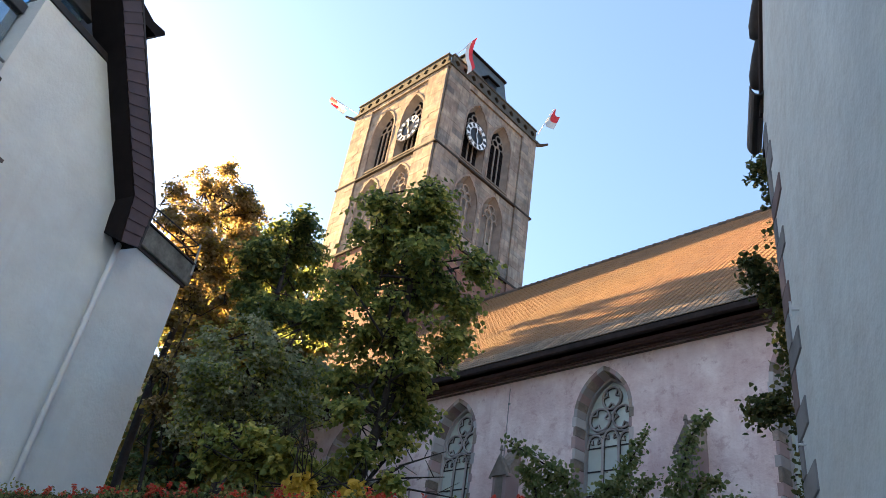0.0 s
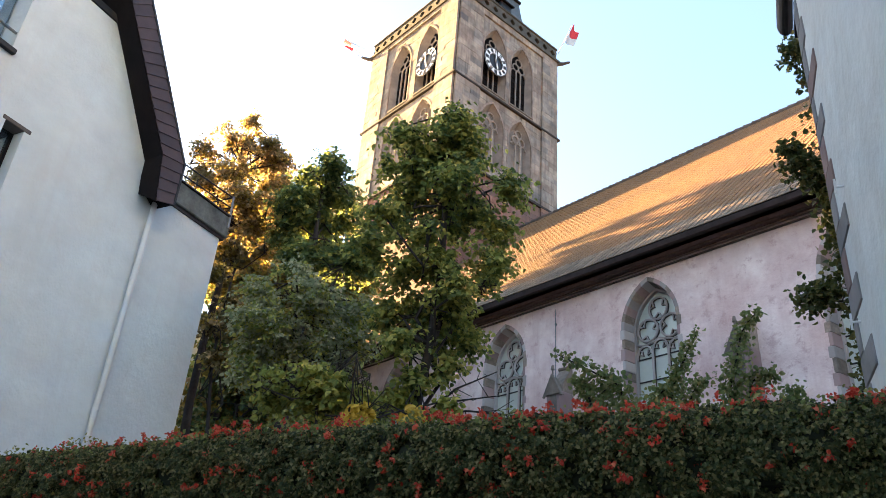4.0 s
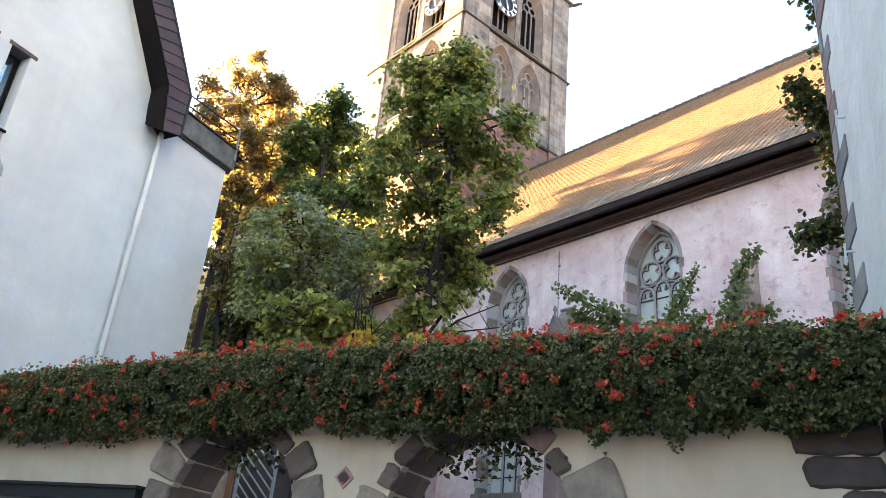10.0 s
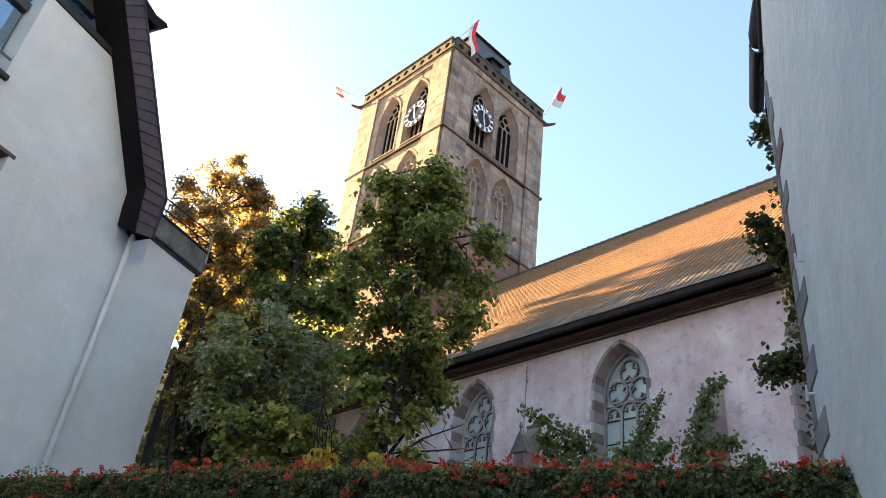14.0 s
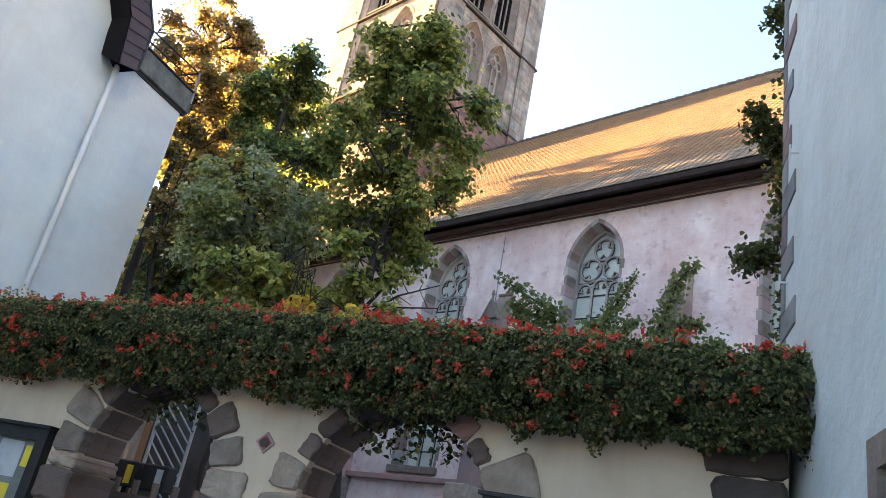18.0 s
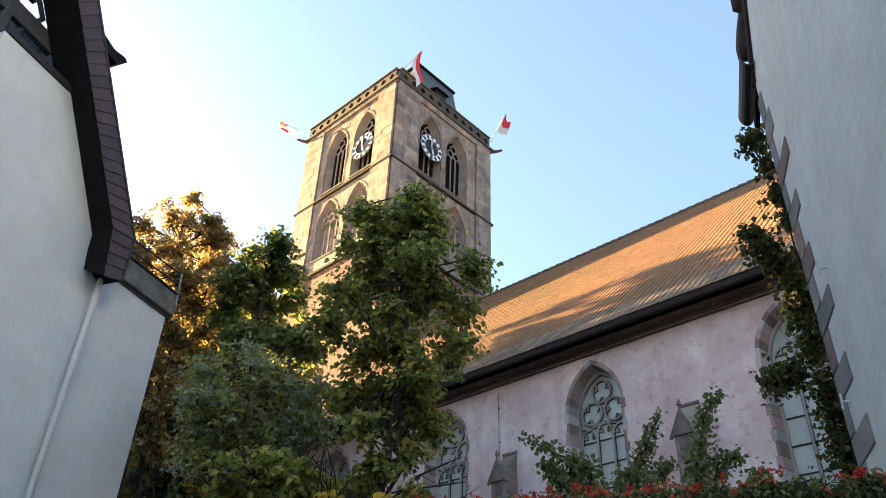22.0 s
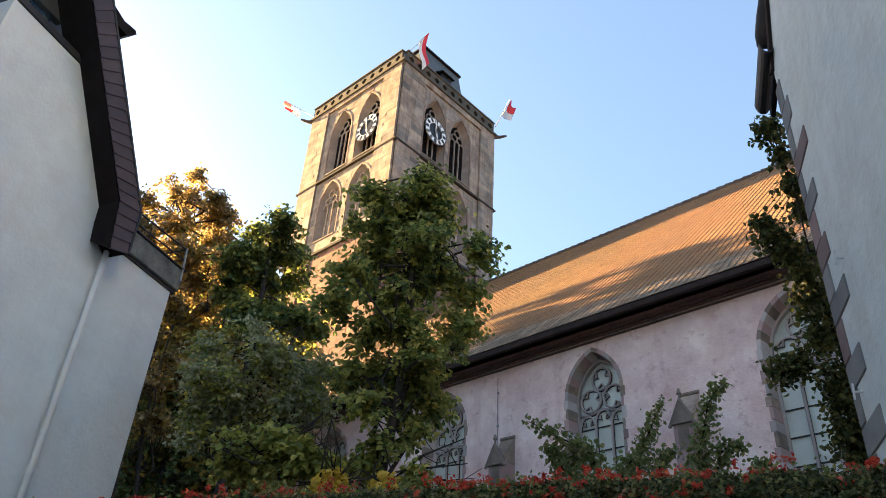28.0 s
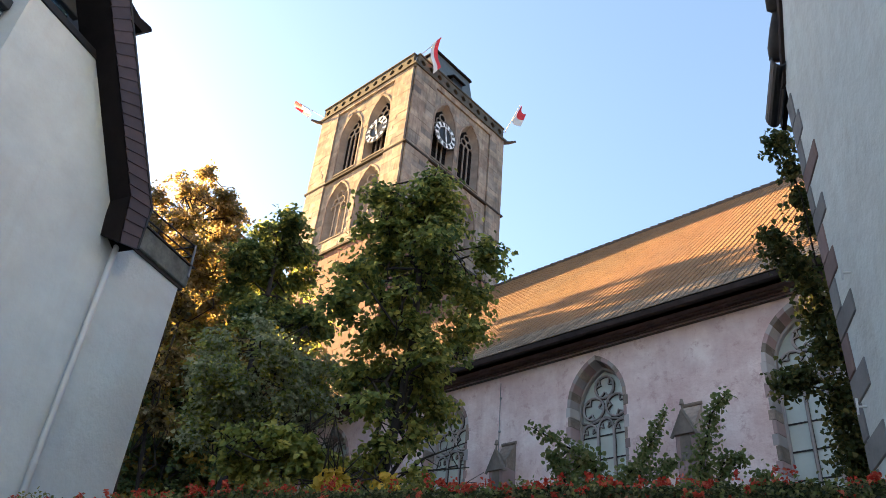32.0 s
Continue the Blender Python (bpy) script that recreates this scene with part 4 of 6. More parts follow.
part("rear_wing", boxed(REAR, (6.302, 0, -22), (12.0, 13.1, -13)), WHITE_L, house, "plain lower unseen block added to keep sun off climbers and walls")
part("rear_annex", boxed(REAR, (12.002, 0, -22), (18.3, 13.0, -13)), WHITE_L, house, "plain unseen end block added to keep sun off the nave wall")


def slit_window(x0, x1, z0, z1, corbel):
    w = thing("slit_window", "narrow dark-framed window set deep in white render with a concrete apron", "window", group="house windows")
    w.matrix_world = LBF
    i = Matrix.Identity(4)
    fr = part("window_frame", slab(i, [(x0, z0), (x1, z0), (x1, z1), (x0, z1)], [[(x0 + 0.04, z0 + 0.05), (x1 - 0.04, z0 + 0.05), (x1 - 0.04, z1 - 0.04), (x0 + 0.04, z1 - 0.04)]], -0.30, -0.22), DARK_W, w)
    part("pane", boxed(i, (x0 + 0.03, z0 + 0.04, -0.27), (x1 - 0.03, z1 - 0.03, -0.26)), GLASS_SKY if z0 > 6 else GLASS_W, fr)
    part("back", boxed(i, (x0, z0, -0.44), (x1, z1, -0.42)), DARK_W, w)
    part("lintel", boxed(i, (x0 - 0.05, z1 - 0.035, -0.25), (x1 + 0.10, z1 + 0.03, 0.012), 0.008), LINTEL, w, "dark stained lintel board")
    part("sill", boxed(i, (x0 - 0.02, z0 - 0.05, -0.25), (x1 + 0.02, z0 - 0.012, 0.05), 0.008), DARK_W, w)
    part("sill_strip", boxed(i, (x0 - 0.01, z0 - 0.01, -0.24), (x1 + 0.01, z0 + 0.015, 0.03), 0.004), PIPE, w, "pale metal sill strip")
    if corbel:
        bm = bmesh.new()
        rings = []
        for drop, out, wide in ((0.05, 0.02, 0.0), (0.16, 0.025, 0.0), (0.30, 0.05, 0.012), (0.42, 0.10, 0.035), (0.52, 0.17, 0.065), (0.60, 0.21, 0.085), (0.70, 0.22, 0.09), (0.73, 0.18, 0.07)):
            z = z0 - drop
            rings.append([bm.verts.new(p) for p in ((x0 - wide, z, -0.01), (x1 + wide, z, -0.01), (x1 + wide, z, out * 0.8), (x1 + wide - 0.03, z, out), (x0 - wide + 0.03, z, out), (x0 - wide, z, out * 0.8))])
        for p, q in zip(rings, rings[1:]):
            for k in range(6):
                bm.faces.new((p[k], q[k], q[(k + 1) % 6], p[(k + 1) % 6]))
        bm.faces.new(rings[0])
        bm.faces.new(rings[-1][::-1])
        bmesh.ops.recalc_face_normals(bm, faces=bm.faces[:])
        part("apron", bm, CONCRETE, w, "flared concrete apron under the sill")
    return w


for k, h in enumerate(W_HOLES):
    slit_window(h[0][0], h[1][0], h[0][1], h[2][1], True)


def upper_glazing():
    w = thing("gable_glazing", "dark timber framed glazed loggia in the gable", "window")
    w.matrix_world = LBF
    i = Matrix.Identity(4)
    part("back_wall", slab(i, [(-9.0, 8.95), (-1.4, 8.95), (-2.0, 11.0), (-4.2, 14.4), (-9.0, 14.4)], [], -0.9, -0.8), DARK_W, w)
    for x in (-4.9, -4.28, -3.57, -2.97):
        part("post", boxed(i, (x - 0.06, 8.95, -0.47), (x + 0.07, 13.6, -0.30), 0.01), LOGGIA, w)
    for z, h, x1 in ((8.98, 0.10, -3.06), (10.42, 0.18, -3.06), (11.39, 0.34, -2.05), (12.5, 0.16, -2.9)):
        part("rail", boxed(i, (-9.0, z, -0.45), (x1, z + h, -0.31), 0.01), LOGGIA, w)
    for x0, x1, z0 in ((-4.83, -4.35, 10.61), (-4.20, -3.64, 10.61), (-3.49, -3.04, 10.61), (-2.89, -2.2, 10.78), (-4.83, -4.35, 9.09), (-4.20, -3.64, 9.09), (-3.49, -3.08, 9.09)):
        part("pane", boxed(i, (x0, z0, -0.40), (x1, 11.38 if z0 > 10 else 10.41, -0.39)), GLASS_SKY_B if z0 > 10 else GLASS_SKY, w)
    part("outer_sill", boxed(i, (-9.0, 8.90, -0.3), (-3.0, 8.99, 0.07), 0.01), IRON, w, "black metal sill")
    part("guard_bar", tube(bmesh.new(), [(-9.0, 9.3, -0.05), (-3.05, 9.3, -0.05)], 0.022, 6), LEAD, w)
    part("top_rail", boxed(i, (-3.0, 10.73, -0.3), (-1.62, 10.85, 0.03)), IRON, w)
    for k in range(3):
        part("brace", boxed(i, (-3.4, 11.85 + 0.45 * k, -0.7), (-2.2 - 0.3 * k, 11.95 + 0.45 * k, -0.6)), LOGGIA, w)
    part("strut", tube(bmesh.new(), [(-2.9, 10.8, -0.4), (-2.4, 11.9, -0.4), (-2.9, 12.6, -0.4)], 0.05, 5), LOGGIA, w)


upper_glazing()
# roof edge: black underside, shingled front
OV = 0.45
inner = [(-0.34, 8.31), (-0.37, 8.8), (-1.7, 10.79), (-6.2, 17.5)]
front = [(-0.34, 7.96), (-0.46, 8.78), (-2.26, 11.49), (-6.2, 17.4)]
outer = [(0.03, 8.08), (0.03, 8.87), (-1.95, 11.87), (-6.2, 18.2)]
bm = bmesh.new()
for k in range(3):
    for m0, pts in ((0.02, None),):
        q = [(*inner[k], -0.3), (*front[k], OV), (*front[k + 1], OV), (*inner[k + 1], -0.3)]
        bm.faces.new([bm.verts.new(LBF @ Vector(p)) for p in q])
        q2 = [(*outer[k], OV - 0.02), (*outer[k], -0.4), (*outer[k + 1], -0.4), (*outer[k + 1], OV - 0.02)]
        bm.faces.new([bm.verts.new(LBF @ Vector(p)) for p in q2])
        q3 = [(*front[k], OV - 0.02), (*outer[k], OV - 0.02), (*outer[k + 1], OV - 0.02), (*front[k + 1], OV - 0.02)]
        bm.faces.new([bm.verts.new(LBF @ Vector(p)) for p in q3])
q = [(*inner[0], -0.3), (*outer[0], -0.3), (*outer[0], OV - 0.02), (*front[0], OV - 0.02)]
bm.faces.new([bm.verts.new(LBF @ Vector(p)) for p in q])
part("verge_underside", bm, DARK_W, house, "near-black verge boarding")
roof_o = [(-0.3, 8.75), (-0.3, 8.95), (-1.85, 11.12), (-6.4, 17.6), (-11.1, 11.12), (-12.5, 8.9), (-12.5, 8.6)]
part("roof", slab(LBF, roof_o[::-1], [], -12.5, -0.92), SHINGLE, house, "brown shingled roof")


def shingles():
    """Front fascia clad in overlapping brown shingles."""
    path = [(Vector((*f, OV)), Vector((*o, OV))) for f, o in zip(front, outer)]
    for (f0, o0), (f1, o1) in zip(path, path[1:]):
        n = max(2, round((f1 - f0).length / 0.19))
        n = min(n, 34)
        for k in range(n):
            a, b = k / n, (k + 1.12) / n
            for s0, s1 in ((0.0, 1.0),):
                q = []
                for t, lift in ((a, 0.022), (b, 0.004)):
                    lo, hi = f0.lerp(f1, t), o0.lerp(o1, t)
                    q.append((lo.lerp(hi, s0 + 0.01), lift))
                    q.append((lo.lerp(hi, s1 - 0.01), lift))
                bm = bmesh.new()
                (p0, l0), (p1, _), (p2, l2), (p3, _) = q
                z = Vector((0, 0, 1))
                vs = [bm.verts.new(LBF @ v) for v in (p0 + z * l0, p1 + z * l0, p3 + z * l2, p2 + z * l2, p0 - z * 0.01, p1 - z * 0.01)]
                bm.faces.new(vs[:4])
                bm.faces.new((vs[0], vs[4], vs[5], vs[1]))
                part("shingle", bm, SHINGLE, house)


shingles()
part("roof_edge", tube(bmesh.new(), [LBF @ Vector((*o, OV)) for o in outer], 0.03, 6), IRON, house, "dark metal roof edge strip")
# roof terrace beam, railing and projecting dormer
part("terrace_beam", boxed(LBF, (0.10, 8.42, -6), (1.74, 8.84, 0.08), 0.015), BEAM, house, "weathered concrete terrace edge beam")
part("cap", boxed(LBF, (0.08, 8.842, -6), (1.76, 8.87, 0.11)), IRON, house, "dark metal capping strip")
part("drip_edge", boxed(LBF, (0.18, 8.36, -6), (1.70, 8.42, 0.03)), IRON, house)
rail = thing("terrace_railing", "thin metal railing on the terrace edge", "railing")
part("post", tube(bmesh.new(), [LBF @ Vector((1.68, 8.60, 0.10)), LBF @ Vector((1.68, 9.30, 0.06))], 0.020, 8), LEAD, rail, "pale blue grey corner post")
for x in (0.16, 0.92):
    part("post", tube(bmesh.new(), [LBF @ Vector((x, 8.87, -0.15)), LBF @ Vector((x, 9.29, -0.15))], 0.009, 6), IRON, rail)
for z in (9.07, 9.29):
    part("bar", tube(bmesh.new(), [LBF @ Vector((-0.3, z, -0.1)), LBF @ Vector((1.68, z, 0.04))], 0.013, 6), IRON, rail)
    part("bar", tube(bmesh.new(), [LBF @ Vector((1.68, z, 0.04)), LBF @ Vector((1.68, z, -5.8))], 0.013, 6), IRON, rail)
dorm = thing("roof_dormer", "dark shingled dormer eave projecting from the roof", "dormer")
part("body", slab(LBF, [(-1.85, 11.3), (-1.25, 11.3), (-1.12, 11.98), (-1.85, 11.98)], [], -1.6, -0.15), SHINGLE, dorm)
bm = bmesh.new()
slab(LBF, [(-1.9, 12.0), (-1.15, 11.99), (-0.97, 12.2), (-1.02, 12.26), (-1.3, 12.2), (-1.65, 12.3), (-1.9, 12.36)], [], -1.9, 0.05, bm)
part("dormer_roof", bm, DARK_W, dorm)
pipe = thing("downpipe", "pale grey rainwater downpipe on the white wall", "downpipe")
part("pipe", tube(bmesh.new(), [LBF @ Vector(p) for p in ((0.03, 8.42, 0.02), (-0.05, 8.1, 0.10), (-0.05, FOOT, 0.10))], 0.042, 10), PIPE, pipe, smooth=True)
for z in (2.5, 4.6, 6.7):
    part("clip", tube(bmesh.new(), [LBF @ Vector((-0.05, z, 0.10)), LBF @ Vector((-0.05, z + 0.05, 0.10))], 0.050, 10), PIPE, pipe)
part("bracket", boxed(LBF, (-0.07, 4.0, 0), (-0.03, 4.05, 0.1)), LEAD, pipe)
sign = thing("wall_sign", "blue letter sign on the white wall", "sign")
cu = bpy.data.curves.new("letters", "FONT")
cu.body, cu.size, cu.extrude, cu.align_x = "m Rathaus", 0.33, 0.035, "RIGHT"
cu.space_word, cu.offset = 0.45, 0.008
tmp = bpy.data.objects.new("tmp", cu)
me = bpy.data.meshes.new_from_object(tmp)
bpy.data.objects.remove(tmp)
let = link_data("letters", me, SIGN_B, sign, "blue letters")
let.matrix_world = LBF @ Matrix.Translation((-2.17, 3.29, 0.07))
part("sign_rail", boxed(LBF, (-3.6, 3.25, 0.0), (-2.16, 3.28, 0.05)), SIGN_B, sign)
arch = thing("door_arch", "round sandstone door arch with alternating blocks", "door")
a0, a1 = arc_pts(-3.9, 1.95, 0.85, 0, 180, 9), arc_pts(-3.9, 1.95, 1.12, 0, 180, 9)
for k in range(9):
    part("arch_block", slab(LBF, [a0[k], a1[k], a1[k + 1], a0[k + 1]], [], -0.2, 0.03), GREY_S if k % 2 else RED_S, arch)
for k in range(5):
    for x0, x1 in ((-3.05, -2.78), (-5.02, -4.75)):
        part("jamb_block", boxed(LBF, (x0, FOOT + 0.434 * k, -0.2), (x1, FOOT + 0.434 * k + 0.43, 0.03), 0.01), GREY_S if k % 2 else RED_S, arch)
part("door_leaf", boxed(LBF, (-4.75, FOOT, -0.4), (-3.05, 2.8, -0.35)), DARK_W, arch)

# ---------------------------------------------------------------- garden wall with two arches and a flowering hedge on top
GWF = NEAR @ basis((-2.25, 5.73, 0), 23.5)
A1, A2 = (-5.27, 1.50, 2.80), (-2.80, 1.66, 2.84)
gwall = thing("garden_wall", "cream rendered garden wall with two round stone arches", "wall", kind="structure")


def round_arch(c, w, top, grow=0.0, n=14):
    r = w / 2 + grow
    return [(c - r, FOOT), (c + r, FOOT)] + arc_pts(c, top - w / 2, r, 0, 180, n)


part("wall", slab(GWF, [(-9.84, FOOT), (0.15, FOOT), (0.15, 2.86), (-9.84, 2.86)], [round_arch(*A1), round_arch(*A2)], -0.55, 0), CREAM, gwall, "cream render stained below the hedge")
rg = np.random.default_rng(8)
# blocks round each arch: from angle, to angle, depth outwards, stone
RING_1 = ((182, 163, 0.30, 0), (163, 143, 0.37, 0), (143, 122, 0.20, 3), (122, 103, 0.13, 1), (103, 84, 0.13, 1), (84, 62, 0.12, 1), (62, 42, 0.15, 3), (42, 22, 0.27, 3), (22, 4, 0.30, 0), (4, -14, 0.40, 0))
RING_2 = ((200, 180, 0.34, 0), (180, 162, 0.27, 0), (162, 146, 0.13, 3), (146, 126, 0.13, 1), (126, 106, 0.12, 1), (106, 86, 0.13, 1), (86, 64, 0.13, 1), (64, 46, 0.17, 2), (46, 30, 0.12, 3), (30, 4, 0.42, 0))
STONE = (GREY_S, DARK_V, RED_S, BROWN_S)
for (c, w, top), ring in ((A1, RING_1), (A2, RING_2)):
    r0, cz = w / 2, top - w / 2
    for hi, lo, out, kind in ring:
        far, mid = r0 + out, (hi + lo) / 2
        back = arc_pts(c, cz, far, lo + 1.5, hi - 1.5, 4)
        if out > 0.25:                      # large blocks end square, with worn corners
            bx, bz = (back[0][0] + back[-1][0]) / 2, (back[0][1] + back[-1][1]) / 2
            back = [back[0]] + [(x + (x - bx) * rg.uniform(0.05, 0.22), z + (z - bz) * rg.uniform(0.05, 0.22)) for x, z in back[1:-1]] + [back[-1]]
        pts = arc_pts(c, cz, r0 - 0.012 - rg.uniform(0, 0.012), hi - 0.8, lo + 0.8, 3)
        part("voussoir", rough_stone(GWF, pts + back, -0.10, 0.03 + rg.uniform(0, 0.02), rg, 0.02, 0.009), STONE[kind], gwall)
        cuts = [-0.095, -0.095 - rg.uniform(0.14, 0.30), -0.57]
        for front, rear in zip(cuts, cuts[1:]):
            deep = arc_pts(c, cz, r0 - 0.014 - rg.uniform(0, 0.016), hi - 0.7, lo + 0.7, 4) + arc_pts(c, cz, r0 + 0.12, lo + 0.7, hi - 0.7, 3)
            # darker stone round the crown, brown towards the springing
            part("voussoir", rough_stone(GWF, deep, rear, front - 0.006, rg, 0.008, 0.004, 0.012), DARK_V if 62 < mid < 118 else BROWN_S, gwall)
    for s in (-1, 1):
        z = FOOT
        stop = cz + r0 * math.sin(radians(ring[0][0] if s < 0 else ring[-1][1]))
        while z < stop - 0.02:
            h = min(rg.uniform(0.22, 0.36), stop - z)
            wd = rg.uniform(0.16, 0.46)
            x0, x1 = sorted((c + s * (r0 - 0.055), c + s * (r0 + wd)))
            mx = (x0 + x1) / 2
            part("jamb_stone", rough_stone(GWF, [(x0, z + 0.006), (mx, z + 0.004), (x1, z + 0.01), (x1 + 0.02 * s, z + h / 2), (x1, z + h - 0.01), (mx, z + h - 0.004), (x0, z + h - 0.006), (x0, z + h / 2)], -0.57, 0.04 + rg.uniform(0, 0.02), rg, 0.03, 0.014), GREY_S if rg.random() < 0.6 else BROWN_S, gwall)
            z += h
z, k = 2.86, 0
while z > FOOT + 0.05:
    h, wd = ((0.24, 0.56), (0.22, 0.50), (0.30, 0.28))[k] if k < 3 else (rg.uniform(0.2, 0.32), rg.uniform(0.28, 0.56))
    h = min(h, z - FOOT)
    xa, zl = 0.15 - wd, z - h
    part("quoin", rough_stone(GWF, [(xa, zl + 0.02), (xa + 0.05, zl + 0.005), (0.0, zl + 0.006), (0.15, zl + 0.008), (0.15, z - 0.008), (0.0, z - 0.005), (xa + 0.04, z - 0.006), (xa - 0.015, z - 0.05)], -0.5, 0.035, rg, 0.025, 0.01), DARK_S, gwall, "dark rough corner stone")
    z -= h
    k += 1
z = FOOT
while z < 2.8:
    h = min(rg.uniform(0.22, 0.34), 2.86 - z)
    wd = rg.uniform(0.16, 0.30)
    part("end_stone", rough_stone(GWF, [(-9.84, z + 0.006), (-9.84 + wd, z + 0.008), (-9.84 + wd + 0.01, z + h / 2), (-9.84 + wd, z + h - 0.008), (-9.84, z + h - 0.006)], -0.3, 0.035, rg, 0.02, 0.01), BROWN_S, gwall)
    z += h
diam = thing("wall_plaque", "small red diamond plaque on the cream wall", "plaque")
PLAQUE_R = surface("dull red enamel", (0.30, 0.07, 0.06), (0.40, 0.10, 0.085), 8.0, rough=0.6)
part("plate", slab(GWF, [(-4.04, 2.285), (-3.945, 2.38), (-4.04, 2.475), (-4.135, 2.38)], [], 0.002, 0.02), ROSE_S, diam)
part("field", slab(GWF, [(-4.04, 2.31), (-3.97, 2.38), (-4.04, 2.45), (-4.11, 2.38)], [], 0.021, 0.026), PLAQUE_R, diam, "dull red field")
part("emblem", slab(GWF, [(-4.07, 2.34), (-4.01, 2.34), (-3.99, 2.38), (-4.02, 2.42), (-4.06, 2.42), (-4.09, 2.38)], [], 0.027, 0.034), DARK_S, diam, "dark emblem")


def notice_board(x0, x1, top, posters):
    b = thing("notice_board", "black framed wall notice case with posters", "notice board")
    part("frame", slab(GWF, [(x0, top - 1.2), (x1, top - 1.2), (x1, top), (x0, top)], [[(x0 + 0.12, top - 1.08), (x1 - 0.12, top - 1.08), (x1 - 0.12, top - 0.12), (x0 + 0.12, top - 0.12)]], 0.001, 0.10), IRON, b)
    part("roof_strip", boxed(GWF, (x0 - 0.03, top, 0.001), (x1 + 0.03, top + 0.03, 0.14)), IRON, b)
    bb = part("back_board", boxed(GWF, (x0 + 0.1, top - 1.1, 0.001), (x1 - 0.1, top - 0.1, 0.02)), LEAD, b)
    for px, pz, w, h, m in posters:
        part("poster", boxed(GWF, (px, pz - h, 0.021), (px + w, pz, 0.025)), m, bb)


WOOD = surface("orange brown timber", (0.26, 0.13, 0.06), (0.40, 0.21, 0.10), 4.0, rough=0.8, vary=0.2, stretch=(1, 1, 0.2))
POST_Y = surface("yellow paper", (0.62, 0.50, 0.03), (0.7, 0.58, 0.05), 4.0, rough=0.7)
POST_G = surface("grey printed paper", (0.35, 0.38, 0.42), (0.5, 0.52, 0.54), 6.0, rough=0.7)
notice_board(-8.5, -6.34, 2.2, ((-6.62, 2.03, 0.14, 0.2, POST_Y), (-6.95, 2.06, 0.3, 0.34, POST_G), (-7.0, 1.66, 0.34, 0.4, POST_Y), (-7.6, 2.0, 0.42, 0.6, POST_G), (-8.2, 2.0, 0.4, 0.55, FLAG_W)))
notice_board(-2.0, 0.12, 2.22, ((-1.5, 2.0, 0.4, 0.55, FLAG_W), (-0.95, 2.0, 0.45, 0.6, POST_G)))
# stair railing, pier, boxes and a low fence seen through the first arch
stair = thing("stair_railing", "pale metal stair railing with slanting parallel bars behind the arch", "railing")
for k in range(11):
    z = 1.95 + 0.14 * k
    part("bar", tube(bmesh.new(), [GWF @ Vector((-7.35, z + 0.30, -2.6)), GWF @ Vector((-6.75, z - 0.25, -2.6))], 0.011, 6), CONCRETE, stair)
for x, z in ((-7.35, 3.7), (-6.75, 3.1)):
    part("post", tube(bmesh.new(), [GWF @ Vector((x, FOOT, -2.6)), GWF @ Vector((x, z, -2.6))], 0.022, 6), CONCRETE, stair)
pier = thing("stone_pier", "grey stone gate pier behind the arch", "pier")
part("shaft", boxed(GWF, (-7.62, FOOT, -2.5), (-7.42, 3.3, -2.3), 0.02), GREY_S, pier)
part("cap_stone", boxed(GWF, (-7.66, 3.3, -2.54), (-7.38, 3.38, -2.26), 0.02), GREY_S, pier)
shed = thing("timber_screen", "weathered orange brown timber screen behind the arch", "screen")
for k in range(5):
    part("plank", boxed(GWF, (-8.9 + 0.22 * k, FOOT, -3.1), (-8.7 + 0.22 * k, 2.95 + 0.03 * (k % 3), -3.06)), WOOD, shed)
dark = thing("rear_garden_wall", "dark plain wall behind the stair", "wall")
part("panel", boxed(GWF, (-10.5, FOOT, -4.0), (-7.3, 3.7, -3.8)), DARK_S, dark)
for x in (-7.05, -6.62):
    bx = thing("letter_box", "black metal letter box on a post", "letter box")
    case = part("case", boxed(GWF, (x, 1.88, -1.9), (x + 0.36, 2.18, -1.7), 0.015), IRON, bx)
    part("stand", boxed(GWF, (x + 0.15, FOOT, -1.85), (x + 0.21, 1.88, -1.8)), IRON, bx)
    part("note", boxed(GWF, (x + 0.22, 1.92, -1.699), (x + 0.31, 2.13, -1.695)), POST_Y if x < -7 else POST_G, case)
fence = thing("picket_fence", "low weathered brown picket fence behind the arch", "fence")
for k in range(7):
    part("picket", tube(bmesh.new(), [GWF @ Vector((-7.0 + 0.26 * k, FOOT, -1.2)), GWF @ Vector((-7.0 + 0.26 * k, 1.95, -1.2))], 0.04, 7, 0.034), BROWN_S, fence)
part("rail", boxed(GWF, (-7.1, 1.72, -1.16), (-5.4, 1.80, -1.12)), BROWN_S, fence)


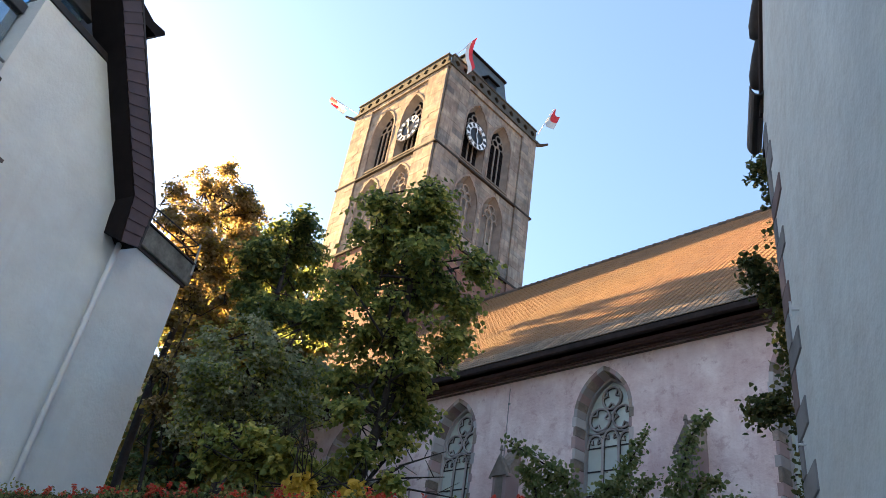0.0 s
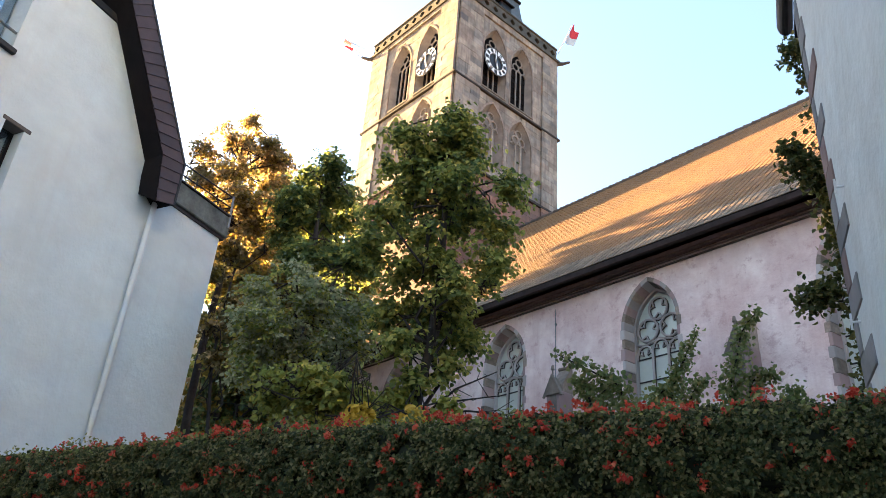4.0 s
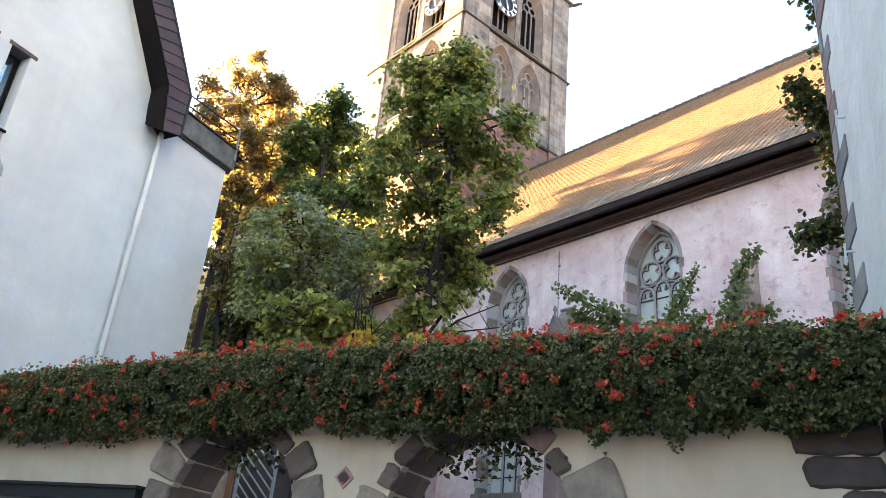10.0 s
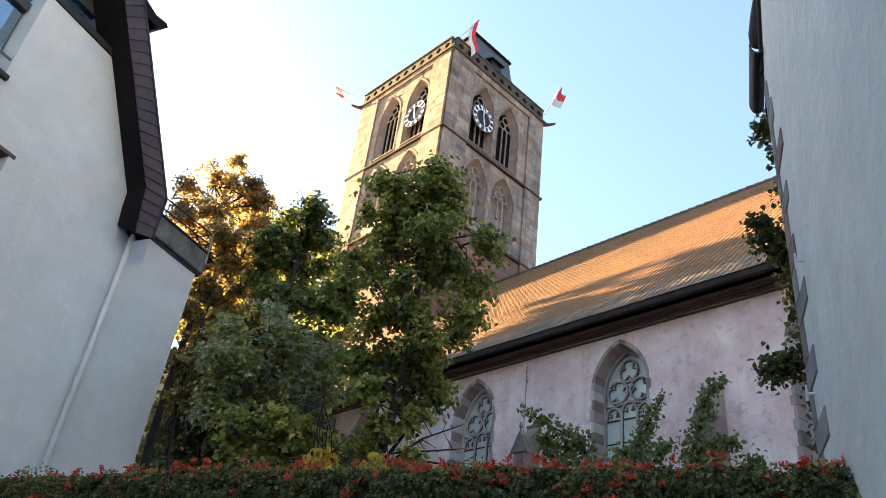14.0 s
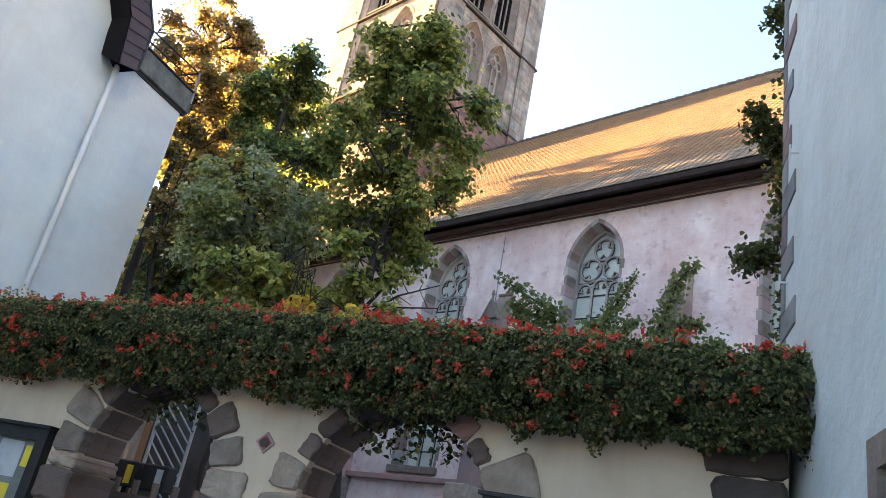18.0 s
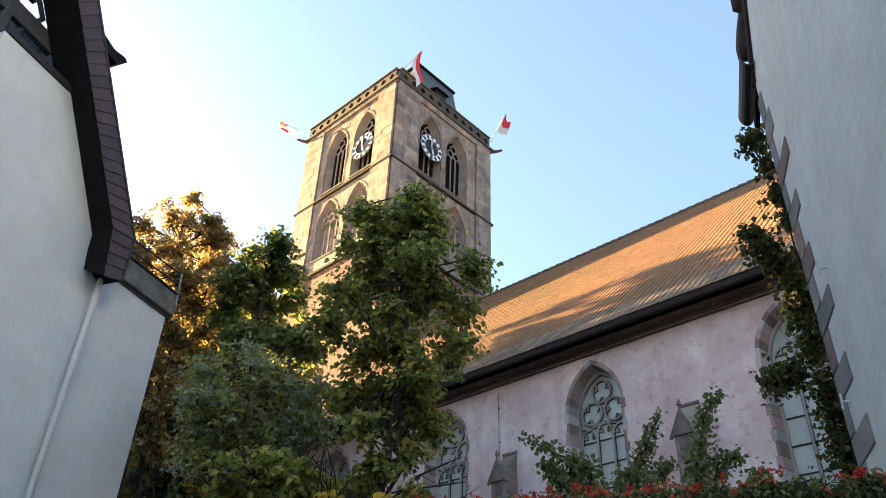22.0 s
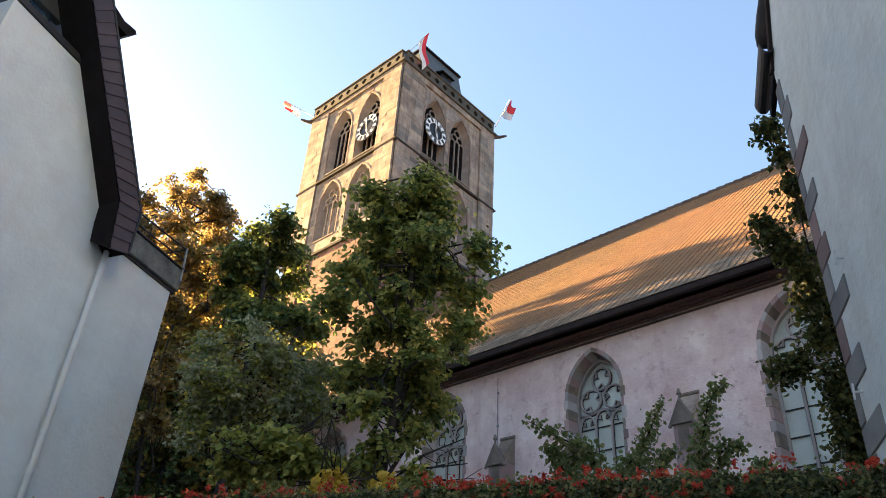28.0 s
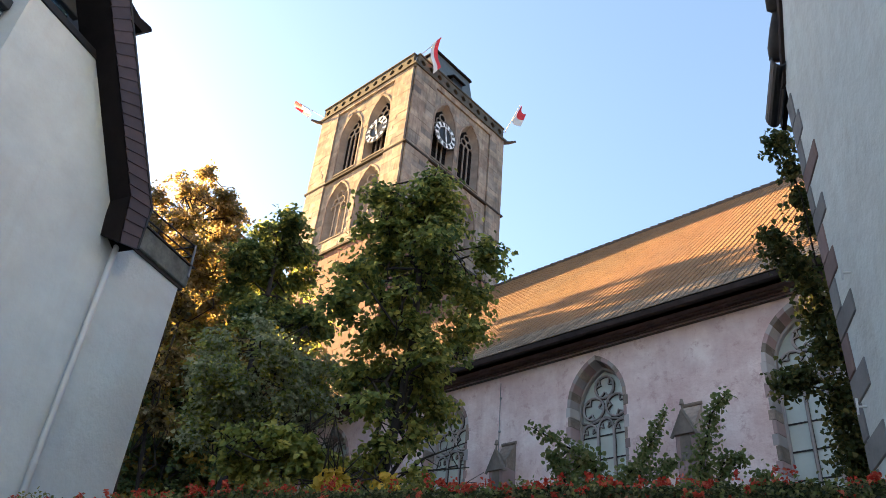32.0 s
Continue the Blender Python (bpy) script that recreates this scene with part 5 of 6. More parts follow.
def hedge():
    h = thing("flowering_hedge", "dense green trailing hedge with red flowers on the garden wall", "hedge")
    rng = np.random.default_rng(21)
    part("soil_trough", boxed(GWF, (-9.4, 2.86, -0.5), (0.1, 3.1, 0.1)), DARK_S, h)

    def depth(x):
        return 1.0 if x > -8 else 0.55 + 0.45 * (x + 10.3) / 2.3

    def shell(n):
        x = rng.uniform(-10.2, 0.34, n)
        k = np.array([depth(v) for v in x])
        a = rng.uniform(-0.35, 1.15, n) * math.pi / 1.15
        bulge = np.array([noise.noise(Vector((v * 1.3, q * 2, 3.0))) for v, q in zip(x, a)]) * 0.10
        r = rng.uniform(0.80, 1.06, n) + bulge
        z = 3.13 + 0.40 * k * np.sin(a) * r
        y = 0.02 + (0.44 * k) * np.cos(a) * r
        low = rng.random(n) < 0.22
        drop = np.array([noise.noise(Vector((v * 1.7, 8, 0))) for v in x])
        tuft = np.maximum(0.0, np.array([noise.noise(Vector((v * 5.5, 4, 1))) for v in x]))
        z = np.where(low, rng.uniform(2.74, 3.2, n) - 0.10 * np.maximum(drop, -0.5) - rng.uniform(0, 0.30, n) * tuft, z)
        y = np.where(low, rng.uniform(0.1, 0.42, n), y)
        z = z - 0.09 * np.clip((-5.3 - x) / 2, 0, 1)
        short = 0.10 * np.clip((x + 1.5) / 1.2, 0, 1)        # thinner skirt towards the corner
        z = np.where(z < 3.1, 3.1 - (3.1 - z) * (1 - 1.6 * short), z)
        p = np.stack([x, z, y], 1)
        clump = np.array([noise.noise(Vector(q) * 7.0) + 0.5 * noise.noise(Vector(q) * 17.0) for q in p])
        on = clump > rng.uniform(-0.30, 0.22, n)
        look_out = np.stack([np.zeros(n), np.sin(a) * 0.7 + 0.35, np.where(low, 0.8, np.cos(a)) + 0.3], 1)
        return p[on], look_out[on]

    def to_world(p):
        m = np.array(GWF)
        return p @ m[:3, :3].T + m[:3, 3]

    # solid near-black body that stands for the shaded depth of the hedge
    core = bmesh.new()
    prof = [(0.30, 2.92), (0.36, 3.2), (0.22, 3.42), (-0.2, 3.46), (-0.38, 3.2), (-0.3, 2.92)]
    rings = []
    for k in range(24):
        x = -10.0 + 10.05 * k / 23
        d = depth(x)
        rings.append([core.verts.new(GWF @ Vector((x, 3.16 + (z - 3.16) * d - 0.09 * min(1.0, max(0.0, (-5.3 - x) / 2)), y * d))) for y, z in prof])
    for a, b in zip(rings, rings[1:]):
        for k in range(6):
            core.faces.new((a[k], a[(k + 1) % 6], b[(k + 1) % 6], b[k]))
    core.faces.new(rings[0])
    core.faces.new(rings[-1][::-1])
    part("core", core, HEDGE_SHADE, h)
    def turned(v):
        return v @ np.array(GWF.to_3x3().normalized()).T

    def leafed(name, p, out, size, material):
        n = len(p)
        way = np.array([0, -0.75, 0.0]) + out * 0.25 + rng.normal(size=(n, 3)) * 0.6
        leaves(name, to_world(p), size, material, h, rng, kind="stuff", way=turned(way), face=turned(out + rng.normal(size=(n, 3)) * 0.5))

    p, out = shell(390000)
    leafed("foliage", p, out, 0.029, HEDGE)
    up, out = shell(30000)
    out = out[up[:, 1] > 3.3]
    up = up[up[:, 1] > 3.3]
    lift = np.array([max(0.0, noise.noise(Vector((q[0] * 2.2, q[2] * 3, 5)))) for q in up])
    up[:, 1] += rng.uniform(-0.02, 0.08, len(up)) + rng.uniform(0, 0.30, len(up)) * lift
    leafed("young_growth", up, out, 0.032, SHOOT)
    at = shell(1020)[0]
    at[:, 2] = at[:, 2] * 1.08 + 0.01
    top = shell(4200)[0]
    top = top[top[:, 1] > 3.42][:360]
    top[:, 1] += rng.uniform(0.0, 0.12, len(top))
    at = np.concatenate([at, top])
    # trailing leaves that hang into the arches
    hang = []
    for c in (A1[0], A2[0]):
        for k in range(46):
            x, z0 = c + rng.uniform(-0.6, 0.62), 2.84
            ln = rng.uniform(0.08, 0.46) * (1.0 - 0.4 * abs(x - c))
            for q in range(int(ln / 0.035) + 2):
                hang.append((x + rng.normal() * 0.02, z0 - q * 0.035, rng.uniform(-0.5, -0.1)))
    leaves("trailing_foliage", to_world(np.array(hang)), 0.055, HEDGE, h, rng, kind="stuff")
    blooms = (at[:, None] + rng.normal(size=(len(at), 16, 3)) * rng.uniform(0.006, 0.021, (len(at), 1, 1))).reshape(-1, 3)
    leaves("blossom", to_world(blooms), 0.028, RED_F, h, rng, label="small red flower clusters", kind="stuff")


hedge()

SLATE_T = surface("dark verge tile", (0.02, 0.017, 0.016), (0.045, 0.037, 0.033), 5.0, rough=0.75, grain=40, relief=0.3, vary=0.2)

# ---------------------------------------------------------------- old white house at the corner
RBF = basis((-2.15, 5.75, 0), -60.6)
old = thing("old_white_house", "old limewashed house wall with sandstone corner stones", "house")
WIN_R = [(2.36, 1.3), (3.3, 1.3), (3.3, 2.33), (2.36, 2.33)]
RAKE = (0.57, 0.82)                     # slope of the gable
part("wall", slab(RBF, [(0, 0), (14, 0), (14, 6.0), (9.2, 12.9), (5.0, 14.4), (4.4, 13.84), (0.30, 7.94), (0.06, 7.45)], [WIN_R], -0.5, 0), WHITE_R, old, "uneven white limewashed gable wall")
part("wall", boxed(RBF, (0.12, 0, -8), (0.6, 7.3, -0.501)), WHITE_R, old)
part("roof", slab(RBF, [(0.2, 7.32), (14, 6.0), (9.2, 12.8), (5.0, 14.3), (4.4, 13.7), (0.34, 7.8)], [], -8, -0.51), SLATE_T, old, "dark tiled roof")
z, k = 0.0, 0
rq = np.random.default_rng(4)
while z < 7.2:
    h = min(rq.uniform(0.18, 0.27) if k % 2 else rq.uniform(0.24, 0.33), 7.24 - z)
    w = rq.uniform(0.28, 0.52) if k % 2 else rq.uniform(0.10, 0.24)
    part("quoin", boxed(RBF, (-0.012, z + 0.005, -0.4), (w, z + h - 0.005, 0.012), 0.008), QUOIN_R if k % 4 in (0, 3) and k % 3 else QUOIN_G, old)
    z += h
    k += 1
gut = thing("eaves_gutter", "dark metal eaves gutter ending at the house corner", "gutter")
near, far = Vector((-2.075, 5.515, 7.66)), Vector((-2.445, 6.255, 7.62))
bm = bmesh.new()
side = (far - near).normalized().cross(Vector((0, 0, 1)))
half = [(math.cos(radians(a)) * 0.075, math.sin(radians(a)) * 0.14) for a in range(180, 361, 20)]
rings = [[bm.verts.new(p + side * x + Vector((0, 0, z))) for x, z in half + [(x * 0.85, z * 0.85) for x, z in half[::-1]]] for p in (near, far)]
for k in range(len(rings[0])):
    bm.faces.new((rings[0][k], rings[0][(k + 1) % len(rings[0])], rings[1][(k + 1) % len(rings[0])], rings[1][k]))
bm.faces.new(rings[0])
bm.faces.new(rings[1][::-1])
part("trough", bm, IRON, gut)
part("eave_board", boxed(Matrix.Translation(near) @ (far - near).to_track_quat("Y", "Z").to_matrix().to_4x4(), (0.085, 0, -0.08), (0.13, 0.95, 0.03)), DARK_W, gut)
verge = thing("verge_tiles", "row of dark half-round tiles along the gable edge", "roof tiles")
for k in range(13):
    p = Vector((0.007, 7.83)) + Vector(RAKE) * 0.5 * k
    bm = bmesh.new()
    rings = []
    for f, r, out in ((0.0, 0.045, 0.055), (0.05, 0.075, 0.07), (0.3, 0.082, 0.075), (0.7, 0.068, 0.06), (1.05, 0.045, 0.045)):
        q = p + Vector(RAKE) * 0.5 * f
        ring = []
        for a in range(0, 360, 36):
            side = Vector((-RAKE[1], RAKE[0])) * (r * math.cos(radians(a)))
            ring.append(bm.verts.new(RBF @ Vector((q.x + side.x, q.y + side.y, out - 0.06 + r * math.sin(radians(a))))))
        rings.append(ring)
    for a, b in zip(rings, rings[1:]):
        for n in range(10):
            bm.faces.new((a[n], a[(n + 1) % 10], b[(n + 1) % 10], b[n]))
    bm.faces.new(rings[0][::-1])
    bm.faces.new(rings[-1])
    bmesh.ops.recalc_face_normals(bm, faces=bm.faces[:])
    part("tile", bm, SLATE_T, verge, smooth=True)
part("verge_board", slab(RBF, [(0.0, 7.45), (0.10, 7.42), (5.2, 14.75), (5.1, 14.85)], [], -0.3, 0.03), GUTTER, verge)
for x, z in ((0.58, 4.95), (0.22, 4.04)):
    hk = thing("wall_hook", "small metal shutter hook on the wall", "hook")
    part("stem", tube(bmesh.new(), [RBF @ Vector((x, z, -0.02)), RBF @ Vector((x, z, 0.06))], 0.009, 6), PIPE, hk)
    part("catch", tube(bmesh.new(), [RBF @ Vector((x - 0.02, z - 0.05, 0.06)), RBF @ Vector((x, z, 0.06)), RBF @ Vector((x + 0.015, z + 0.06, 0.06))], 0.009, 6), PIPE, hk)
rw = thing("stone_window", "window with a grey stone surround in the old wall", "window")
part("surround", slab(RBF, [(2.22, 1.16), (3.44, 1.16), (3.44, 2.47), (2.22, 2.47)], [WIN_R], -0.2, 0.03), GREY_S, rw)
part("window_frame", slab(RBF, WIN_R, [[(2.44, 1.38), (3.22, 1.38), (3.22, 2.25), (2.44, 2.25)]], -0.28, -0.2), PIPE, rw)
part("pane", boxed(RBF, (2.4, 1.34, -0.25), (3.26, 2.29, -0.24)), GLASS_SKY_B, rw)

# ---------------------------------------------------------------- trees and climbers
LINDEN_CLUMPS = [(-7.26, 6.07, 8.67, 0.43), (-8.00, 5.64, 8.60, 0.35), (-7.13, 6.44, 8.32, 0.40), (-7.83, 5.99, 8.28, 0.46), (-8.19, 5.52, 8.26, 0.28), (-6.56, 6.55, 7.55, 0.28), (-7.03, 5.95, 7.56, 0.40), (-8.08, 6.08, 7.89, 0.36), (-7.81, 5.37, 7.17, 0.30), (-7.88, 5.22, 6.63, 0.27), (-8.35, 6.01, 7.29, 0.30), (-7.00, 6.74, 7.21, 0.32), (-7.48, 6.81, 7.64, 0.25), (-7.58, 6.09, 6.58, 0.33), (-7.28, 6.71, 6.53, 0.36), (-7.08, 6.13, 6.01, 0.31), (-7.97, 5.86, 6.37, 0.27), (-7.95, 6.31, 6.04, 0.33), (-7.38, 6.41, 5.85, 0.29), (-8.13, 5.84, 5.87, 0.28), (-7.69, 6.29, 5.48, 0.32), (-7.42, 5.55, 5.23, 0.24), (-7.41, 6.76, 5.56, 0.25), (-7.43, 6.46, 5.07, 0.24), (-7.48, 5.90, 4.82, 0.22),
                 (-7.25, 6.18, 6.52, 0.23), (-7.64, 6.63, 7.36, 0.25), (-7.43, 5.83, 6.93, 0.22), (-7.87, 6.01, 6.63, 0.22), (-6.73, 6.59, 6.50, 0.17), (-7.75, 5.57, 6.38, 0.21), (-7.81, 6.48, 7.72, 0.25), (-6.96, 6.49, 6.70, 0.20)]
tree("linden_tree", "green linden tree with some yellowing leaves behind the garden wall", (-7.5, 6.2, 0), (-7.5, 6.2, 8.6), 0.105,
     LINDEN_CLUMPS, 2450, 11, 0.079, [LINDEN, LINDEN_D, LINDEN, LINDEN], 3, spread=0.20, gap=0.26, limbs=34, extra=((-6.8, 6.75, 4.7), (-6.6, 6.9, 4.45), (-7.0, 6.9, 5.1)))
tree("dark_tree", "dark green tree beside the linden", (-14.0, 8.0, 0), (-14.1, 7.9, 11.3), 0.14,
     [(-13.53, 7.71, 11.71, 0.42), (-14.65, 7.75, 11.96, 0.38), (-14.31, 7.37, 10.97, 0.49), (-14.15, 8.28, 11.44, 0.57), (-14.50, 8.06, 10.72, 0.61), (-14.60, 7.45, 10.28, 0.39), (-14.16, 8.75, 11.08, 0.46), (-14.06, 7.66, 9.46, 0.55), (-14.14, 8.50, 9.93, 0.58), (-13.43, 8.83, 9.57, 0.44)],
     1700, 11, 0.108, [LINDEN_D, LINDEN_D, LINDEN], 4, spread=0.28, gap=0.22, limbs=16)
tree("silver_shrub", "tall silvery green shrub behind the wall", (-9.8, 5.4, 0), (-9.8, 5.4, 6.4), 0.06,
     [(-10.39, 5.09, 6.60, 0.37), (-10.14, 5.45, 6.93, 0.34), (-9.70, 4.58, 5.82, 0.27), (-9.54, 5.00, 5.80, 0.42), (-9.39, 5.44, 6.28, 0.40), (-9.77, 6.25, 6.42, 0.43), (-9.93, 4.89, 5.50, 0.31), (-9.83, 5.49, 5.53, 0.40), (-9.28, 5.80, 5.67, 0.40), (-9.24, 6.24, 5.87, 0.32), (-9.93, 4.78, 5.10, 0.24), (-9.09, 6.18, 6.37, 0.26)],
     1500, 14, 0.062, [SILVER, SILVER, LINDEN], 5, spread=0.2, gap=0.2, limbs=22, category="shrub")
tree("green_shrub", "yellow green shrub behind the wall", (-7.9, 4.9, 0), (-7.9, 4.8, 4.4), 0.05,
     [(-8.05, 4.45, 4.49, 0.28), (-7.82, 4.86, 4.50, 0.29), (-8.14, 4.82, 4.30, 0.26), (-7.72, 5.15, 4.41, 0.25), (-8.34, 4.49, 4.31, 0.16), (-7.67, 5.48, 4.31, 0.17), (-7.60, 5.76, 4.53, 0.17), (-7.00, 6.09, 4.42, 0.14)],
     640, 10, 0.082, [LINDEN, LINDEN, YELLOW_G], 6, spread=0.16, gap=0.2, limbs=12, category="shrub")
tree("yellow_shrub", "small shrub with golden yellow leaves", (-6.7, 4.75, 0), (-6.7, 4.75, 3.9), 0.025,
     [(-6.76, 4.66, 3.93, 0.12), (-6.64, 5.29, 4.02, 0.09)], 90, 10, 0.085, [GOLD], 16, spread=0.12, gap=0.5, limbs=5, category="shrub")
tree("autumn_tree", "tall tree with brown and yellow autumn leaves", (-16.6, 7.15, 0), (-16.85, 6.9, 12.7), 0.15,
     [(-17.28, 7.10, 14.70, 0.22), (-17.21, 7.07, 14.00, 0.52), (-17.02, 6.47, 13.60, 0.32), (-17.30, 6.19, 12.94, 0.32), (-16.52, 6.57, 12.33, 0.59), (-16.90, 7.60, 13.39, 0.60), (-16.44, 7.85, 13.31, 0.33), (-16.81, 6.04, 11.99, 0.31), (-16.13, 7.04, 11.58, 0.67), (-16.80, 7.88, 12.51, 0.54), (-17.34, 7.03, 11.66, 0.52), (-16.04, 7.33, 10.89, 0.44), (-17.23, 6.69, 11.88, 0.43), (-16.19, 7.93, 11.60, 0.34),
      (-17.03, 5.91, 13.01, 0.26), (-17.38, 6.42, 14.08, 0.24), (-17.00, 5.91, 12.23, 0.22), (-15.92, 7.84, 12.63, 0.26), (-16.04, 7.92, 12.12, 0.26), (-17.30, 6.87, 11.15, 0.31), (-16.13, 7.27, 13.33, 0.29), (-16.77, 7.18, 10.93, 0.34), (-16.32, 7.60, 10.70, 0.28)],
     2300, 12, 0.088, [AUTUMN, AUTUMN, AUTUMN, YELLOW, OLIVE], 7, spread=0.24, limbs=30, gap=0.13)
tree("yellow_tree", "slender tree with glowing yellow leaves beside a dark trunk", (-15.8, 7.1, 0), (-15.9, 6.95, 9.6), 0.07,
     [(-16.13, 6.70, 10.09, 0.32), (-15.75, 7.13, 9.86, 0.45), (-16.00, 6.52, 9.24, 0.34), (-15.82, 7.06, 8.87, 0.42), (-15.77, 6.39, 8.00, 0.27), (-15.93, 7.62, 9.63, 0.38), (-15.52, 6.74, 7.91, 0.32), (-15.71, 6.65, 7.13, 0.27), (-15.18, 7.31, 10.00, 0.32), (-15.58, 7.04, 7.22, 0.32)],
     520, 11, 0.10, [YELLOW, OLIVE, AUTUMN, OLIVE], 27, spread=0.26, limbs=14, gap=0.12)
tree("yellow_tree", "dark trunked tree with glowing yellow leaves", (-21.9, 9.6, 0), (-21.3, 9.9, 12.5), 0.2,
     [(-20.99, 10.14, 12.67, 1.1), (-21.18, 9.31, 11.77, 0.9), (-20.81, 9.95, 10.82, 0.98), (-20.6, 11.43, 12.34, 0.93)],
     560, 14, 0.16, [YELLOW, LINDEN, OLIVE], 17, spread=0.45, limbs=16, gap=0.1)
tree("olive_tree", "shaded olive green tree behind the white house", (-21.2, 10.3, 0), (-21.2, 10.2, 9.6), 0.18,
     [(-21.3, 9.41, 10.2, 0.85), (-21.2, 10.0, 9.0, 1.0), (-21.84, 9.86, 8.2, 0.8), (-21.4, 9.6, 7.0, 1.1), (-21.0, 10.8, 8.2, 1.1), (-20.7, 11.2, 9.9, 1.0), (-21.2, 10.6, 6.2, 1.2)],
     900, 15, 0.16, [LINDEN_D, LINDEN_D, IVY, YELLOW], 19, spread=0.45, limbs=20, gap=0.12)
# two trees added behind the others to keep sun off the pink nave wall
tree("shade_tree", "tall tree with golden and green leaves, added to shade the nave wall", (-23.3, 11.6, 0), (-23.2, 12.2, 14.2), 0.2,
     [(-23.2, 12.4, 15.6, 1.6, 1.6, 1.5), (-23.0, 13.4, 13.6, 2.2, 2.0, 1.4), (-23.4, 11.4, 13.6, 2.2, 2.0, 1.6), (-23.2, 12.6, 10.8, 2.6, 2.8, 1.6), (-23.2, 12.2, 8.4, 2.6, 2.8, 1.6), (-23.2, 12.2, 6.0, 2.4, 2.6, 1.5)],
     3200, 16, 0.27, [YELLOW, LINDEN, LINDEN_D, AUTUMN], 9, spread=0.5, limbs=20, gap=0.6)
tree("shade_tree", "tall spreading tree with golden green leaves, added to shade the nave wall", (-26.5, 12.4, 0), (-26.5, 12.6, 14.0), 0.2,
     [(-26.4, 12.4, 15.6, 1.8, 1.9, 1.7), (-26.4, 13.6, 13.2, 2.0, 1.8, 1.6), (-26.4, 12.6, 11.0, 2.4, 1.8, 1.8), (-26.4, 12.6, 8.0, 2.4, 1.8, 1.8)],
     1300, 16, 0.28, [LINDEN, LINDEN_D, YELLOW], 10, spread=0.5, limbs=16, gap=0.6)

# mostly hidden tree; its side clumps are added to cast streaked shade on the roof
tree("churchyard_tree", "tall thin-leaved golden tree standing before the tower", (-29.4, 13.4, 0), (-29.2, 13.4, 21.5), 0.26,
     [(-29.74, 12.81, 21.6, 0.8), (-29.09, 13.84, 20.9, 0.9), (-28.83, 14.7, 19.8, 1.0), (-28.95, 13.29, 19.13, 1.0), (-28.51, 12.0, 19.2, 0.8), (-28.4, 15.0, 18.3, 0.9), (-28.96, 14.2, 17.5, 1.4),
      (-29.2, 16.9, 20.2, 0.6), (-29.1, 16.2, 20.9, 0.55), (-29.2, 15.5, 20.7, 0.75), (-29.0, 17.2, 19.3, 0.5), (-29.3, 16.2, 19.4, 0.7), (-28.9, 15.9, 18.3, 0.6)],
     520, 12, 0.24, [YELLOW, LINDEN, AUTUMN], 18, spread=0.45, limbs=26, gap=0.1)


def climber(name, label, stems, cloud, count, size, material, seed):
    """A climbing plant: thin stems with leaves thick along them."""
    rng = np.random.default_rng(seed)
    c = thing(name, label, "climber")
    for pts in stems:
        part("stem", tube(bmesh.new(), pts, 0.02, 5, 0.006), BARK, c)
    places = []
    for x, y, z, r in cloud:
        k = int(count * r * r)
        places.append(np.array((x, y, z)) + rng.normal(size=(k, 3)) * r * 0.5)
    leaves("foliage", np.concatenate(places), size, material, c, rng, kind="stuff")
    return c


